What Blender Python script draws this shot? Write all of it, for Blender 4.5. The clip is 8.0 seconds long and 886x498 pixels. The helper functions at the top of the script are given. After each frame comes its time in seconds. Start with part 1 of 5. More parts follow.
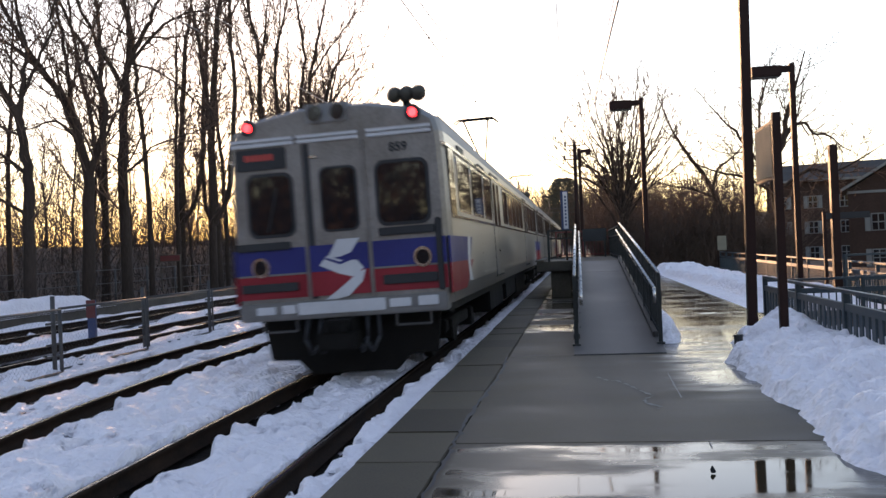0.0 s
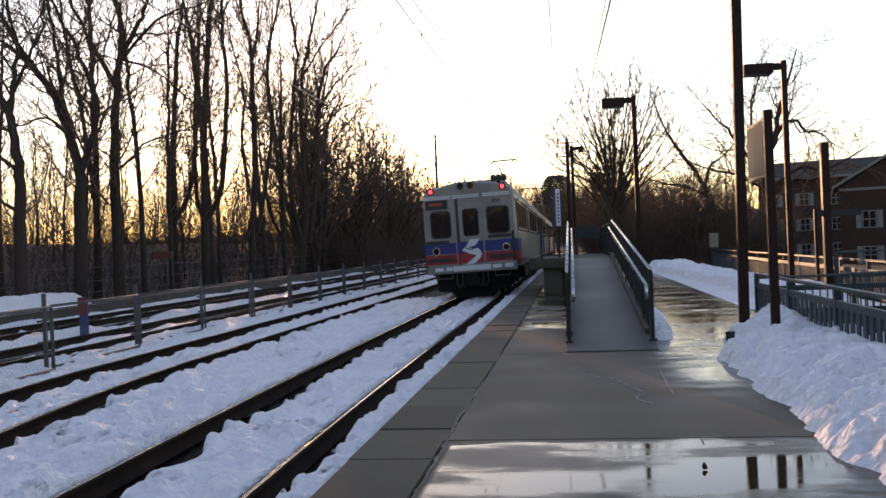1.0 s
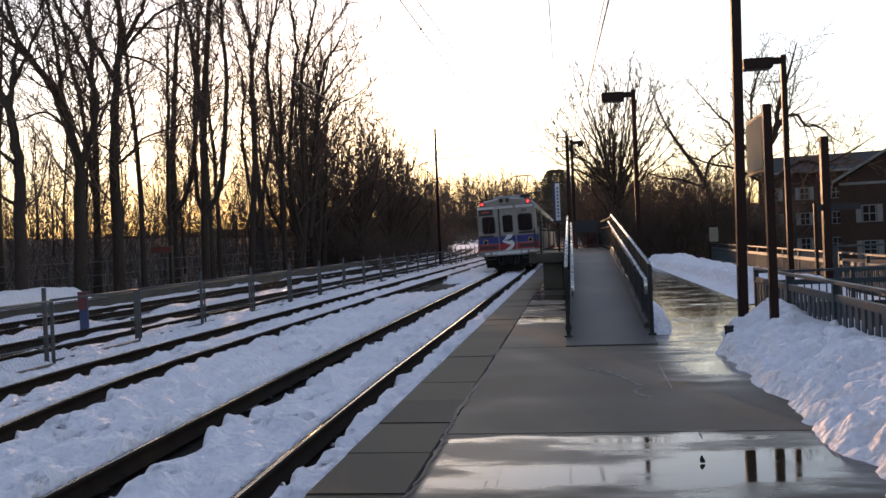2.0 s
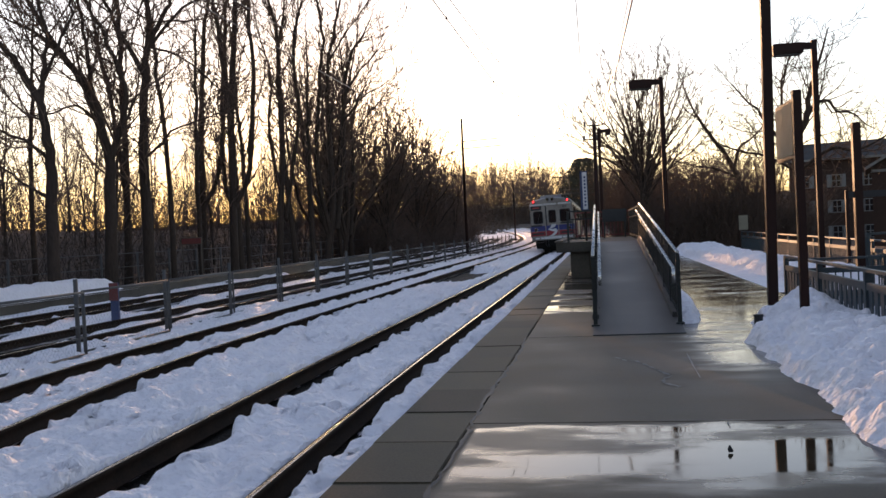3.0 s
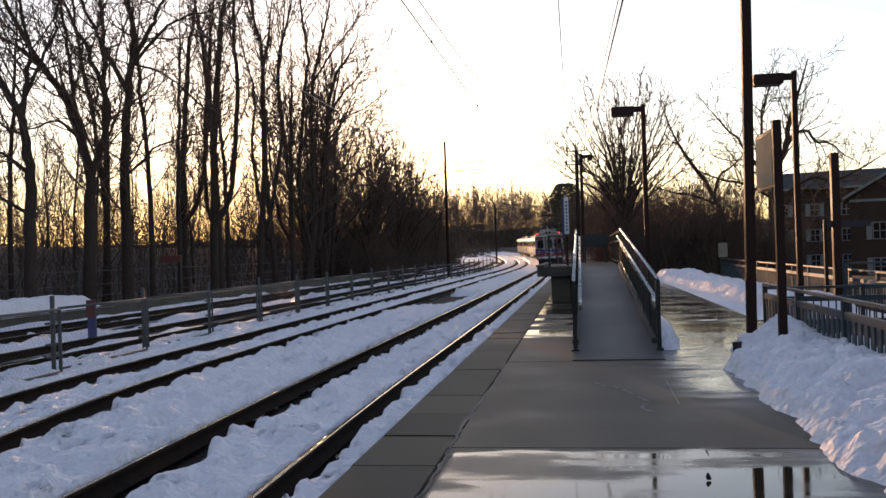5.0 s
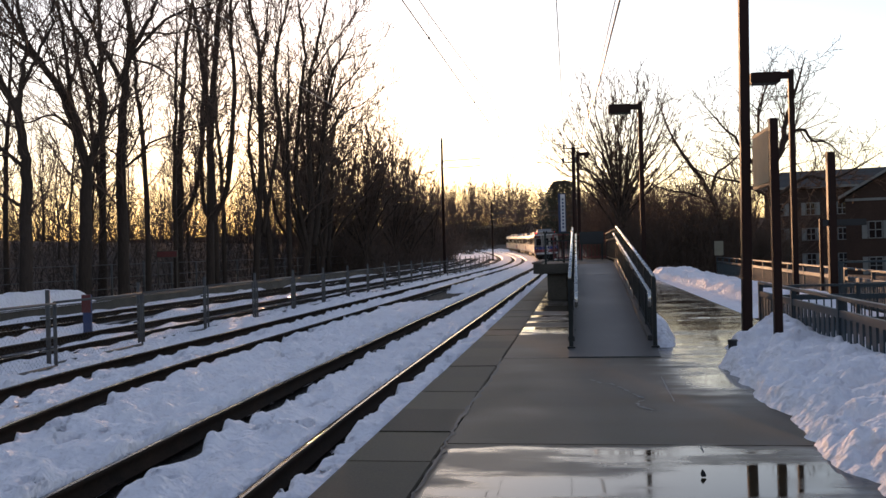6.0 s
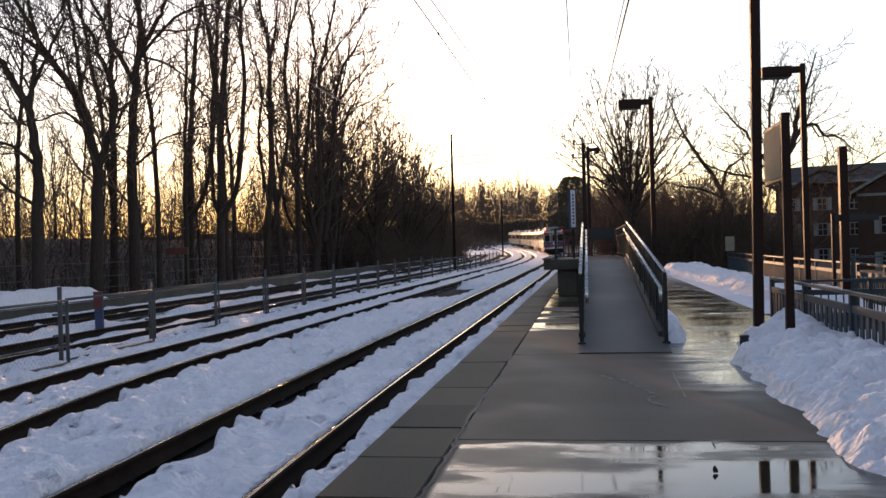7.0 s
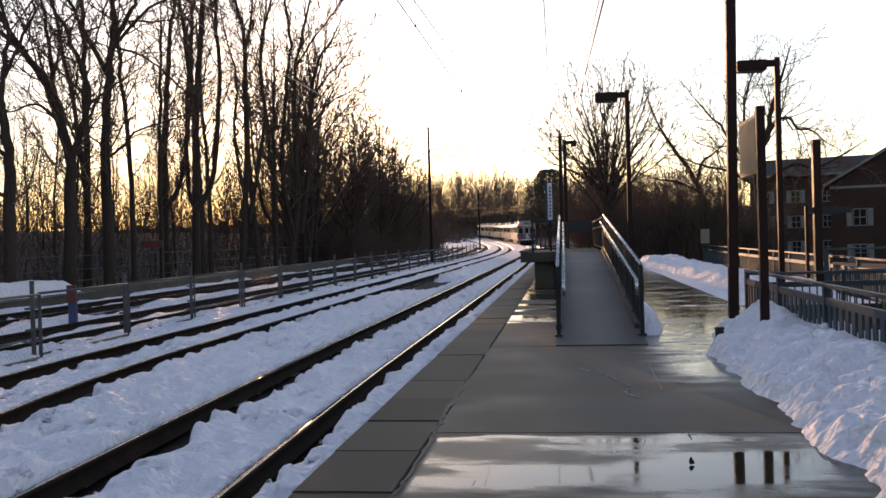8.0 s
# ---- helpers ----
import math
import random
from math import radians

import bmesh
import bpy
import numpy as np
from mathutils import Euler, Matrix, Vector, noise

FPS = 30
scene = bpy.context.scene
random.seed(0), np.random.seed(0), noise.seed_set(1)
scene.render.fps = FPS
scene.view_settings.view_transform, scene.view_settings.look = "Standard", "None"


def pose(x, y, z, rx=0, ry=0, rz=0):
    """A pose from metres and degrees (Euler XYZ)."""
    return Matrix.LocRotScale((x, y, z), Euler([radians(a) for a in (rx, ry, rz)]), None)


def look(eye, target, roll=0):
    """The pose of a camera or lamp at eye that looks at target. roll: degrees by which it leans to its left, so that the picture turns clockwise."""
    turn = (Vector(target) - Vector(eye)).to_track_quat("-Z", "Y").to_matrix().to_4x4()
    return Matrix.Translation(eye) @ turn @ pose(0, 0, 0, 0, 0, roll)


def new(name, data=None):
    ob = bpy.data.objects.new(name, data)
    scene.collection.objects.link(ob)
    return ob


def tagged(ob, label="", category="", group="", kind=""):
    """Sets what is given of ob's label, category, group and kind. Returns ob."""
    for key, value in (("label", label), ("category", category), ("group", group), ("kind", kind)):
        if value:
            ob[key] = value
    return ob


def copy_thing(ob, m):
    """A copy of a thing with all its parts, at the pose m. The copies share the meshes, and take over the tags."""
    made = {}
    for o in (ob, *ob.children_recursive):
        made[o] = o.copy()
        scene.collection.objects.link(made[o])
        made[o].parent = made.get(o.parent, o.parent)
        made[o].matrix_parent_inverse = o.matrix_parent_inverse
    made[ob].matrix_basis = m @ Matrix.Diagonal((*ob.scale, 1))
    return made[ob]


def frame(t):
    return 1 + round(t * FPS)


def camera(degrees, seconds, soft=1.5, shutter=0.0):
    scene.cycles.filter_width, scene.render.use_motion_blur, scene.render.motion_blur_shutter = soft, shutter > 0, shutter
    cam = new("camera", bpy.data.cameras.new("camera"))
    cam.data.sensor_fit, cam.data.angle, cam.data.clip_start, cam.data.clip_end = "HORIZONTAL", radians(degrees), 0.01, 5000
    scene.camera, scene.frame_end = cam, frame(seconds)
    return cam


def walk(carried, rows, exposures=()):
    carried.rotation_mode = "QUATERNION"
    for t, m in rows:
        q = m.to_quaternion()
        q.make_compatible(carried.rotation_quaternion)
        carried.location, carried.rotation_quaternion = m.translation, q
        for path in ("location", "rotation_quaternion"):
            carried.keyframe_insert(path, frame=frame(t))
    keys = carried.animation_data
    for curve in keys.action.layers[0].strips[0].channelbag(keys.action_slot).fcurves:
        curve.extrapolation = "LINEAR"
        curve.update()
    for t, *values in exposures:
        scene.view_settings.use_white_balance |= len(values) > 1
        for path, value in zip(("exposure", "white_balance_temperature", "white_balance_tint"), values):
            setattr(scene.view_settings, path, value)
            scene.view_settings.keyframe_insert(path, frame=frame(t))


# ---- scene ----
# x across the tracks to the right, y along them, z = 0 on the low platform; the rail tops lie at -0.2
cam = camera(52.3, 8.0, 1.5, 0.4)
CAMERA_ROWS = (
    (0, -0.016, -0.005, 1.561, 8.626, 0.077, 2.408),
    (0.5, -0.018, -0.012, 1.562, 8.645, -0.112, 2.243),
    (1, -0.016, -0.008, 1.560, 8.159, -0.121, 2.397),
    (1.5, -0.011, -0.023, 1.561, 7.734, -0.187, 2.411),
    (3, 0.010, -0.016, 1.557, 9.890, -1.042, 2.748),
    (3.5, 0.016, -0.008, 1.559, 10.236, -0.266, 2.941),
    (4, 0.014, -0.010, 1.561, 9.716, 0.198, 2.604),
    (5.5, 0.005, -0.010, 1.559, 8.477, 0.316, 1.550),
    (6, 0.005, -0.007, 1.553, 8.469, 0.119, 1.449),
    (6.5, -0.002, -0.011, 1.554, 8.977, -0.061, 1.481),
    (7, -0.000, -0.000, 1.550, 9.100, -0.100, 1.600),
    (7.5, -0.003, 0.010, 1.551, 8.548, -0.501, 1.644),
    (8, -0.006, 0.022, 1.552, 7.642, -0.604, 1.657),
)
walk(cam, [(t, pose(x, y, z, 90 + p, r, a)) for t, x, y, z, a, p, r in CAMERA_ROWS],
     [(0.0, 1.6, 6880, 28), (0.5, 1.42, 6880, 28), (1.5, 1.15, 6880, 28), (3.5, 1.05, 6880, 28), (5.5, 0.9, 6880, 28), (8.0, 1.0, 6880, 28)])

# ---- daylight: low evening sun behind the wood ----
SUN_AZ, SUN_EL = 17.3, 7.6          # degrees to the left of the track, and above the horizon
world = bpy.data.worlds.new("sky")
scene.world = world
world.use_nodes = True
wn, wl = world.node_tree.nodes, world.node_tree.links
sky = wn.new("ShaderNodeTexSky")
sky.sky_type, sky.sun_disc = "NISHITA", False
sky.sun_elevation, sky.sun_rotation = radians(SUN_EL), radians(-SUN_AZ)
sky.air_density, sky.dust_density, sky.ozone_density = 1.0, 0.25, 1.0
wn["Background"].inputs["Strength"].default_value = 0.15
wl.new(sky.outputs["Color"], wn["Background"].inputs["Color"])
sun = new("sun", bpy.data.lights.new("sun", "SUN"))
sun.data.energy, sun.data.angle, sun.data.color = 3.2, radians(0.5), (1.0, 0.62, 0.31)
a, e = radians(SUN_AZ), radians(SUN_EL)
sun.matrix_world = look((-300 * math.sin(a) * math.cos(e), 300 * math.cos(a) * math.cos(e), 300 * math.sin(e)), (0, 0, 0))

# ---- materials ----
def ramp(nt, fac, stops):
    n = nt.nodes.new("ShaderNodeValToRGB")
    while len(n.color_ramp.elements) < len(stops):
        n.color_ramp.elements.new(0.5)
    for el, (p, c) in zip(n.color_ramp.elements, stops):
        el.position, el.color = p, (*c, 1) if len(c) == 3 else c
    nt.links.new(fac, n.inputs["Fac"])
    return n.outputs["Color"]


def noise_tex(nt, coord, scale, detail=4.0, rough=0.6):
    n = nt.nodes.new("ShaderNodeTexNoise")
    n.inputs["Scale"].default_value, n.inputs["Detail"].default_value, n.inputs["Roughness"].default_value = scale, detail, rough
    nt.links.new(coord, n.inputs["Vector"])
    return n.outputs["Fac"]


def math_node(nt, op, a, b=0.0, c=0.0, clamp=False):
    n = nt.nodes.new("ShaderNodeMath")
    n.operation, n.use_clamp = op, clamp
    for i, v in enumerate((a, b, c)):
        if isinstance(v, (int, float)):
            n.inputs[i].default_value = v
        else:
            nt.links.new(v, n.inputs[i])
    return n.outputs[0]


def step(nt, v, lo, hi):
    """0 below lo, 1 above hi, smooth between."""
    n = nt.nodes.new("ShaderNodeMapRange")
    n.interpolation_type = "SMOOTHSTEP"
    n.inputs["From Min"].default_value, n.inputs["From Max"].default_value = lo, hi
    nt.links.new(v, n.inputs["Value"])
    return n.outputs["Result"]


def coords(nt, stretch=(1, 1, 1)):
    tc = nt.nodes.new("ShaderNodeTexCoord")
    mp = nt.nodes.new("ShaderNodeMapping")
    mp.inputs["Scale"].default_value = stretch
    nt.links.new(tc.outputs["Object"], mp.inputs["Vector"])
    return mp.outputs["Vector"]


def surface(name, dark, light, rough=0.6, metal=0.0, fine=40.0, coarse=1.5, bump=0.3, depth=0.01, stretch=(1, 1, 1), vary=0.0, rough_vary=0.15):
    """A worn surface: colour between two tones at two scales, uneven gloss and fine relief."""
    m = bpy.data.materials.new(name)
    m.use_nodes = True
    nt = m.node_tree
    b = nt.nodes["Principled BSDF"]
    v = coords(nt, stretch)
    big, small = noise_tex(nt, v, coarse, 5), noise_tex(nt, v, fine, 3)
    f = math_node(nt, "ADD", math_node(nt, "MULTIPLY", big, 0.65), math_node(nt, "MULTIPLY", small, 0.35))
    if vary:
        oi = nt.nodes.new("ShaderNodeObjectInfo")
        f = math_node(nt, "ADD", f, math_node(nt, "MULTIPLY", math_node(nt, "SUBTRACT", oi.outputs["Random"], 0.5), vary))
    nt.links.new(ramp(nt, f, ((0.3, dark), (0.7, light))), b.inputs["Base Color"])
    b.inputs["Metallic"].default_value = metal
    nt.links.new(math_node(nt, "ADD", math_node(nt, "MULTIPLY", math_node(nt, "SUBTRACT", big, 0.5), rough_vary * 2), rough, clamp=True), b.inputs["Roughness"])
    if bump:
        bn = nt.nodes.new("ShaderNodeBump")
        bn.inputs["Strength"].default_value, bn.inputs["Distance"].default_value = bump, depth
        nt.links.new(small, bn.inputs["Height"])
        nt.links.new(bn.outputs["Normal"], b.inputs["Normal"])
    return m


def glow(name, colour, strength):
    m = bpy.data.materials.new(name)
    m.use_nodes = True
    b = m.node_tree.nodes["Principled BSDF"]
    b.inputs["Base Color"].default_value = (*colour, 1)
    b.inputs["Emission Color"].default_value = (*colour, 1)
    b.inputs["Emission Strength"].default_value = strength
    return m


def wet_concrete(name):
    """Brushed concrete with shallow puddles, damp patches and dry brown-grey areas."""
    m = surface(name, (0.034, 0.023, 0.012), (0.106, 0.08, 0.045), 0.68, 0, 55, 0.9, 0.25, 0.004, vary=0.12)
    nt = m.node_tree
    b = nt.nodes["Principled BSDF"]
    geo = nt.nodes.new("ShaderNodeNewGeometry")
    sep = nt.nodes.new("ShaderNodeSeparateXYZ")
    nt.links.new(geo.outputs["Position"], sep.inputs[0])
    x, y = sep.outputs["X"], sep.outputs["Y"]
    mp = nt.nodes.new("ShaderNodeMapping")
    mp.inputs["Scale"].default_value = (0.35, 1.0, 1.0)
    nt.links.new(geo.outputs["Position"], mp.inputs["Vector"])
    n1 = noise_tex(nt, mp.outputs["Vector"], 0.9, 3, 0.5)
    n2 = noise_tex(nt, mp.outputs["Vector"], 2.6, 4, 0.55)
    wob = math_node(nt, "MULTIPLY", math_node(nt, "SUBTRACT", n2, 0.5), 1.1)
    yw, xw = math_node(nt, "ADD", y, wob), math_node(nt, "ADD", x, wob)
    near = math_node(nt, "MULTIPLY", step(nt, yw, 5.2, 5.75), math_node(nt, "SUBTRACT", 1.0, step(nt, yw, 7.0, 7.2)))
    near = math_node(nt, "MULTIPLY", near, step(nt, x, -1.06, -1.0))
    cloud = noise_tex(nt, mp.outputs["Vector"], 1.3, 5, 0.6)
    near = math_node(nt, "MULTIPLY", near, math_node(nt, "ADD", math_node(nt, "MULTIPLY", step(nt, cloud, 0.36, 0.56), 0.75), 0.25))
    side = math_node(nt, "MULTIPLY", step(nt, xw, 0.85, 1.5), step(nt, yw, 8.6, 10.6))
    side = math_node(nt, "MULTIPLY", side, math_node(nt, "ADD", math_node(nt, "MULTIPLY", step(nt, n2, 0.38, 0.5), 0.35), 0.65))
    far = math_node(nt, "MULTIPLY", step(nt, yw, 16.0, 16.6), step(nt, n1, 0.44, 0.50))
    wet = math_node(nt, "MAXIMUM", math_node(nt, "MAXIMUM", near, side), far)
    damp = math_node(nt, "MAXIMUM", wet, math_node(nt, "MULTIPLY", step(nt, n1, 0.35, 0.65), 0.45))
    col = b.inputs["Base Color"].links[0].from_socket
    mix = nt.nodes.new("ShaderNodeMix")
    mix.data_type, mix.blend_type = "RGBA", "MULTIPLY"
    nt.links.new(damp, mix.inputs["Factor"])
    nt.links.new(col, mix.inputs["A"])
    mix.inputs["B"].default_value = (0.45, 0.44, 0.43, 1)
    nt.links.new(mix.outputs["Result"], b.inputs["Base Color"])
    r = b.inputs["Roughness"].links[0].from_socket
    rr = nt.nodes.new("ShaderNodeMix")
    rr.data_type = "FLOAT"
    nt.links.new(wet, rr.inputs["Factor"])
    nt.links.new(math_node(nt, "SUBTRACT", r, math_node(nt, "MULTIPLY", damp, 0.2)), rr.inputs["A"])
    nt.links.new(math_node(nt, "ADD", math_node(nt, "MULTIPLY", step(nt, noise_tex(nt, mp.outputs["Vector"], 1.7, 4, 0.6), 0.42, 0.7), 0.16), math_node(nt, "ADD", math_node(nt, "MULTIPLY", step(nt, y, 9.0, 12.0), 0.04), 0.025)), rr.inputs["B"])
    nt.links.new(rr.outputs["Result"], b.inputs["Roughness"])
    b.inputs["Specular IOR Level"].default_value = 0.4
    bump = [n for n in nt.nodes if n.type == "BUMP"][0]
    nt.links.new(math_node(nt, "MULTIPLY", math_node(nt, "SUBTRACT", 1.0, wet), 0.25), bump.inputs["Strength"])
    return m


def glass(name, tint, rough=0.04):
    m = bpy.data.materials.new(name)
    m.use_nodes = True
    b = m.node_tree.nodes["Principled BSDF"]
    b.inputs["Base Color"].default_value = (*tint, 1)
    b.inputs["Roughness"].default_value = rough
    b.inputs["IOR"].default_value = 1.5
    return m


CONCRETE = wet_concrete("wet platform concrete")
SLAB = surface("edge slab concrete", (0.038, 0.028, 0.016), (0.104, 0.082, 0.05), 0.7, 0, 45, 1.3, 0.35, 0.006, vary=0.25)
RAMP_CONCRETE = surface("ramp concrete", (0.034, 0.032, 0.031), (0.075, 0.071, 0.068), 0.55, 0, 60, 0.8, 0.2, 0.004)
SCUFF = surface("pale salt stain", (0.13, 0.125, 0.12), (0.24, 0.23, 0.22), 0.7, 0, 60, 4, 0.1, 0.002)
OLD_CONCRETE = surface("stained concrete", (0.045, 0.037, 0.028), (0.13, 0.11, 0.085), 0.8, 0, 25, 1.0, 0.4, 0.01)
BALLAST = surface("wet ballast", (0.01, 0.008, 0.006), (0.045, 0.035, 0.028), 0.75, 0, 22, 2.5, 1.0, 0.05)
LITTER = surface("leaf litter", (0.05, 0.033, 0.025), (0.13, 0.086, 0.06), 0.9, 0, 9, 0.25, 0.8, 0.06)
SNOW = surface("old snow", (0.83, 0.77, 0.785), (0.94, 0.885, 0.9), 0.6, 0, 11, 1.4, 0.9, 0.085, rough_vary=0.1)
for node in SNOW.node_tree.nodes:
    if node.type == "TEX_NOISE":
        node.inputs["Detail"].default_value, node.inputs["Roughness"].default_value = 2.0, 0.4
RAIL_SIDE = surface("rusty rail web", (0.012, 0.008, 0.006), (0.042, 0.025, 0.016), 0.88, 0.0, 30, 2, 0.4, 0.004)
RAIL_TOP = surface("polished rail head", (0.16, 0.15, 0.14), (0.32, 0.3, 0.28), 0.16, 1.0, 60, 3, 0.05, 0.001, (1, 0.1, 1), rough_vary=0.08)
BARK = surface("grey-brown bark", (0.024, 0.017, 0.013), (0.075, 0.053, 0.042), 0.9, 0, 14, 1.2, 0.8, 0.03, (1, 1, 0.25))
TWIG = surface("thin bark", (0.06, 0.04, 0.031), (0.15, 0.1, 0.077), 0.85, 0, 10, 0.6, 0)
NEEDLES = surface("dark needles", (0.03, 0.03, 0.02), (0.075, 0.07, 0.045), 0.8, 0, 8, 0.6, 0)
STEEL = surface("brushed stainless steel", (0.36, 0.33, 0.3), (0.56, 0.53, 0.49), 0.33, 0.85, 90, 1.5, 0.05, 0.001, (1, 0.15, 1))
END_GREY = surface("grey painted car end", (0.13, 0.112, 0.095), (0.3, 0.272, 0.248), 0.42, 0.25, 30, 1.6, 0.06, 0.001)
BUFFER_GREY = surface("grimy grey bumper paint", (0.11, 0.105, 0.1), (0.22, 0.21, 0.2), 0.45, 0.1, 50, 2, 0.08, 0.002)
ROOF_GREY = surface("weathered roof grey", (0.16, 0.162, 0.165), (0.27, 0.27, 0.272), 0.55, 0.2, 40, 1.0, 0.1, 0.003)
BLUE = surface("blue band", (0.01, 0.014, 0.11), (0.016, 0.024, 0.17), 0.35, 0, 60, 1.5, 0.03, 0.001)
RED = surface("red band", (0.19, 0.006, 0.014), (0.29, 0.011, 0.022), 0.35, 0, 60, 1.5, 0.03, 0.001)
WHITE = surface("white vinyl", (0.46, 0.46, 0.47), (0.6, 0.6, 0.61), 0.4, 0, 60, 1.5, 0.03, 0.001)
BLACK = surface("black rubber", (0.008, 0.008, 0.009), (0.025, 0.025, 0.027), 0.6, 0, 40, 2, 0.1, 0.002)
UNDER = surface("dirty underframe", (0.004, 0.0035, 0.003), (0.014, 0.012, 0.01), 0.75, 0.2, 25, 2, 0.4, 0.008)
HORN = surface("grimy horn casting", (0.035, 0.03, 0.022), (0.09, 0.08, 0.06), 0.7, 0, 30, 3, 0.2, 0.004)
GLASS = glass("tinted window glass", (0.012, 0.012, 0.014))
BRIGHT = surface("chrome", (0.7, 0.7, 0.7), (0.8, 0.8, 0.8), 0.15, 1.0, 50, 2, 0.02, 0.001)
LAMP_RED = glow("red marker light", (1.0, 0.03, 0.03), 3.2)
SIGN_LED = glow("dim red display", (0.35, 0.04, 0.03), 0.05)
POLE_BROWN = surface("dark brown pole paint", (0.018, 0.007, 0.005), (0.036, 0.014, 0.01), 0.62, 0.0, 40, 2, 0.1, 0.002)
DARK_GREEN = surface("dark green railing paint", (0.006, 0.009, 0.009), (0.016, 0.022, 0.021), 0.45, 0.0, 40, 2, 0.1, 0.002)
TEAL = surface("weathered blue-green fence paint", (0.016, 0.028, 0.036), (0.04, 0.06, 0.072), 0.5, 0.1, 40, 2, 0.15, 0.003)
HANDRAIL = surface("worn galvanised handrail", (0.5, 0.49, 0.47), (0.7, 0.68, 0.65), 0.28, 0.9, 60, 3, 0.05, 0.001)
GALV = surface("dull galvanised steel", (0.05, 0.046, 0.043), (0.11, 0.104, 0.098), 0.6, 0.2, 50, 2, 0.1, 0.002)
WIRE = surface("copper-brown wire", (0.06, 0.04, 0.03), (0.16, 0.11, 0.075), 0.35, 0.6, 50, 2, 0)
SIGN_FACE = surface("pale sign face", (0.17, 0.155, 0.115), (0.26, 0.235, 0.18), 0.8, 0, 40, 2, 0.03, 0.001)
SIGN_BLUE = surface("blue sign face", (0.025, 0.04, 0.1), (0.04, 0.06, 0.14), 0.4, 0, 40, 2, 0.03, 0.001)
BRICK = surface("red-brown brick", (0.034, 0.02, 0.016), (0.068, 0.042, 0.033), 0.85, 0, 6, 0.4, 0.4, 0.02)
SHINGLE = surface("grey roof shingles", (0.03, 0.028, 0.028), (0.075, 0.071, 0.07), 0.85, 0, 5, 0.5, 0.4, 0.02, (1, 1, 4))
TRIM = surface("greyed house paint", (0.13, 0.13, 0.125), (0.2, 0.2, 0.19), 0.5, 0, 20, 1, 0.05, 0.002)
TIMBER = surface("rotten timber", (0.05, 0.04, 0.03), (0.14, 0.11, 0.085), 0.85, 0, 20, 1.5, 0.5, 0.01, (1, 0.2, 1))
RED_PLASTIC = surface("faded red paint", (0.1, 0.02, 0.018), (0.17, 0.035, 0.03), 0.5, 0, 30, 2, 0.05, 0.002)


for flat_paint, gloss in ((POLE_BROWN, 0.2), (BRICK, 0.15), (OLD_CONCRETE, 0.25), (SLAB, 0.3), (RAMP_CONCRETE, 0.3), (SHINGLE, 0.2), (SIGN_FACE, 0.1), (RAIL_SIDE, 0.1), (BALLAST, 0.15), (UNDER, 0.2), (TWIG, 0.2), (BARK, 0.2)):
    flat_paint.node_tree.nodes["Principled BSDF"].inputs["Specular IOR Level"].default_value = gloss


# ---- mesh helpers ----
def link_mesh(name, me, material, parent=None, label="", smooth=False):
    ob = new(name, me)
    if not me.materials:
        for mt in material if isinstance(material, (list, tuple)) else (material,):
            me.materials.append(mt)
    if smooth:
        me.polygons.foreach_set("use_smooth", [True] * len(me.polygons))
    ob.parent = parent
    if label:
        ob["label"] = label
    return ob


def part(name, bm, material, parent=None, label="", bevel=0.0, smooth=False):
    """One mesh object out of a bmesh, under a thing or a part."""
    bmesh.ops.recalc_face_normals(bm, faces=bm.faces)
    if bevel:
        bmesh.ops.bevel(bm, geom=[ed for ed in bm.edges if ed.is_manifold and ed.calc_face_angle(0) > 0.6], offset=bevel, segments=2, affect="EDGES", clamp_overlap=True)
    me = bpy.data.meshes.new(name)
    bm.to_mesh(me)
    bm.free()
    return link_mesh(name, me, material, parent, label, smooth)


def box(bm, x0, x1, y0, y1, z0, z1, m=None):
    c = bmesh.ops.create_cube(bm, size=1.0)["verts"]
    for v in c:
        p = Vector((x0 + (v.co.x + 0.5) * (x1 - x0), y0 + (v.co.y + 0.5) * (y1 - y0), z0 + (v.co.z + 0.5) * (z1 - z0)))
        v.co = m @ p if m else p
    return c


def rod(bm, p, q, r, sides=8, r2=None):
    p, q = Vector(p), Vector(q)
    d = q - p
    m = Matrix.Translation((p + q) / 2) @ d.to_track_quat("Z", "Y").to_matrix().to_4x4()
    return bmesh.ops.create_cone(bm, cap_ends=True, segments=sides, radius1=r, radius2=r if r2 is None else r2, depth=d.length, matrix=m)["verts"]


def plate(bm, outline, z0, z1, to3):
    """A prism: a flat outline (u, v), given depth from z0 to z1; to3 maps (u, v, w) to a place."""
    lo = [bm.verts.new(to3(u, v, z0)) for u, v in outline]
    hi = [bm.verts.new(to3(u, v, z1)) for u, v in outline]
    bm.faces.new(lo)
    bm.faces.new(hi)
    n = len(outline)
    for i in range(n):
        bm.faces.new((lo[i], lo[(i + 1) % n], hi[(i + 1) % n], hi[i]))


def rounded(u0, u1, v0, v1, r, k=4):
    out = []
    for cu, cv, s in ((u1 - r, v1 - r, 0), (u0 + r, v1 - r, 90), (u0 + r, v0 + r, 180), (u1 - r, v0 + r, 270)):
        for i in range(k + 1):
            t = radians(s + 90 * i / k)
            out.append((cu + r * math.cos(t), cv + r * math.sin(t)))
    return out


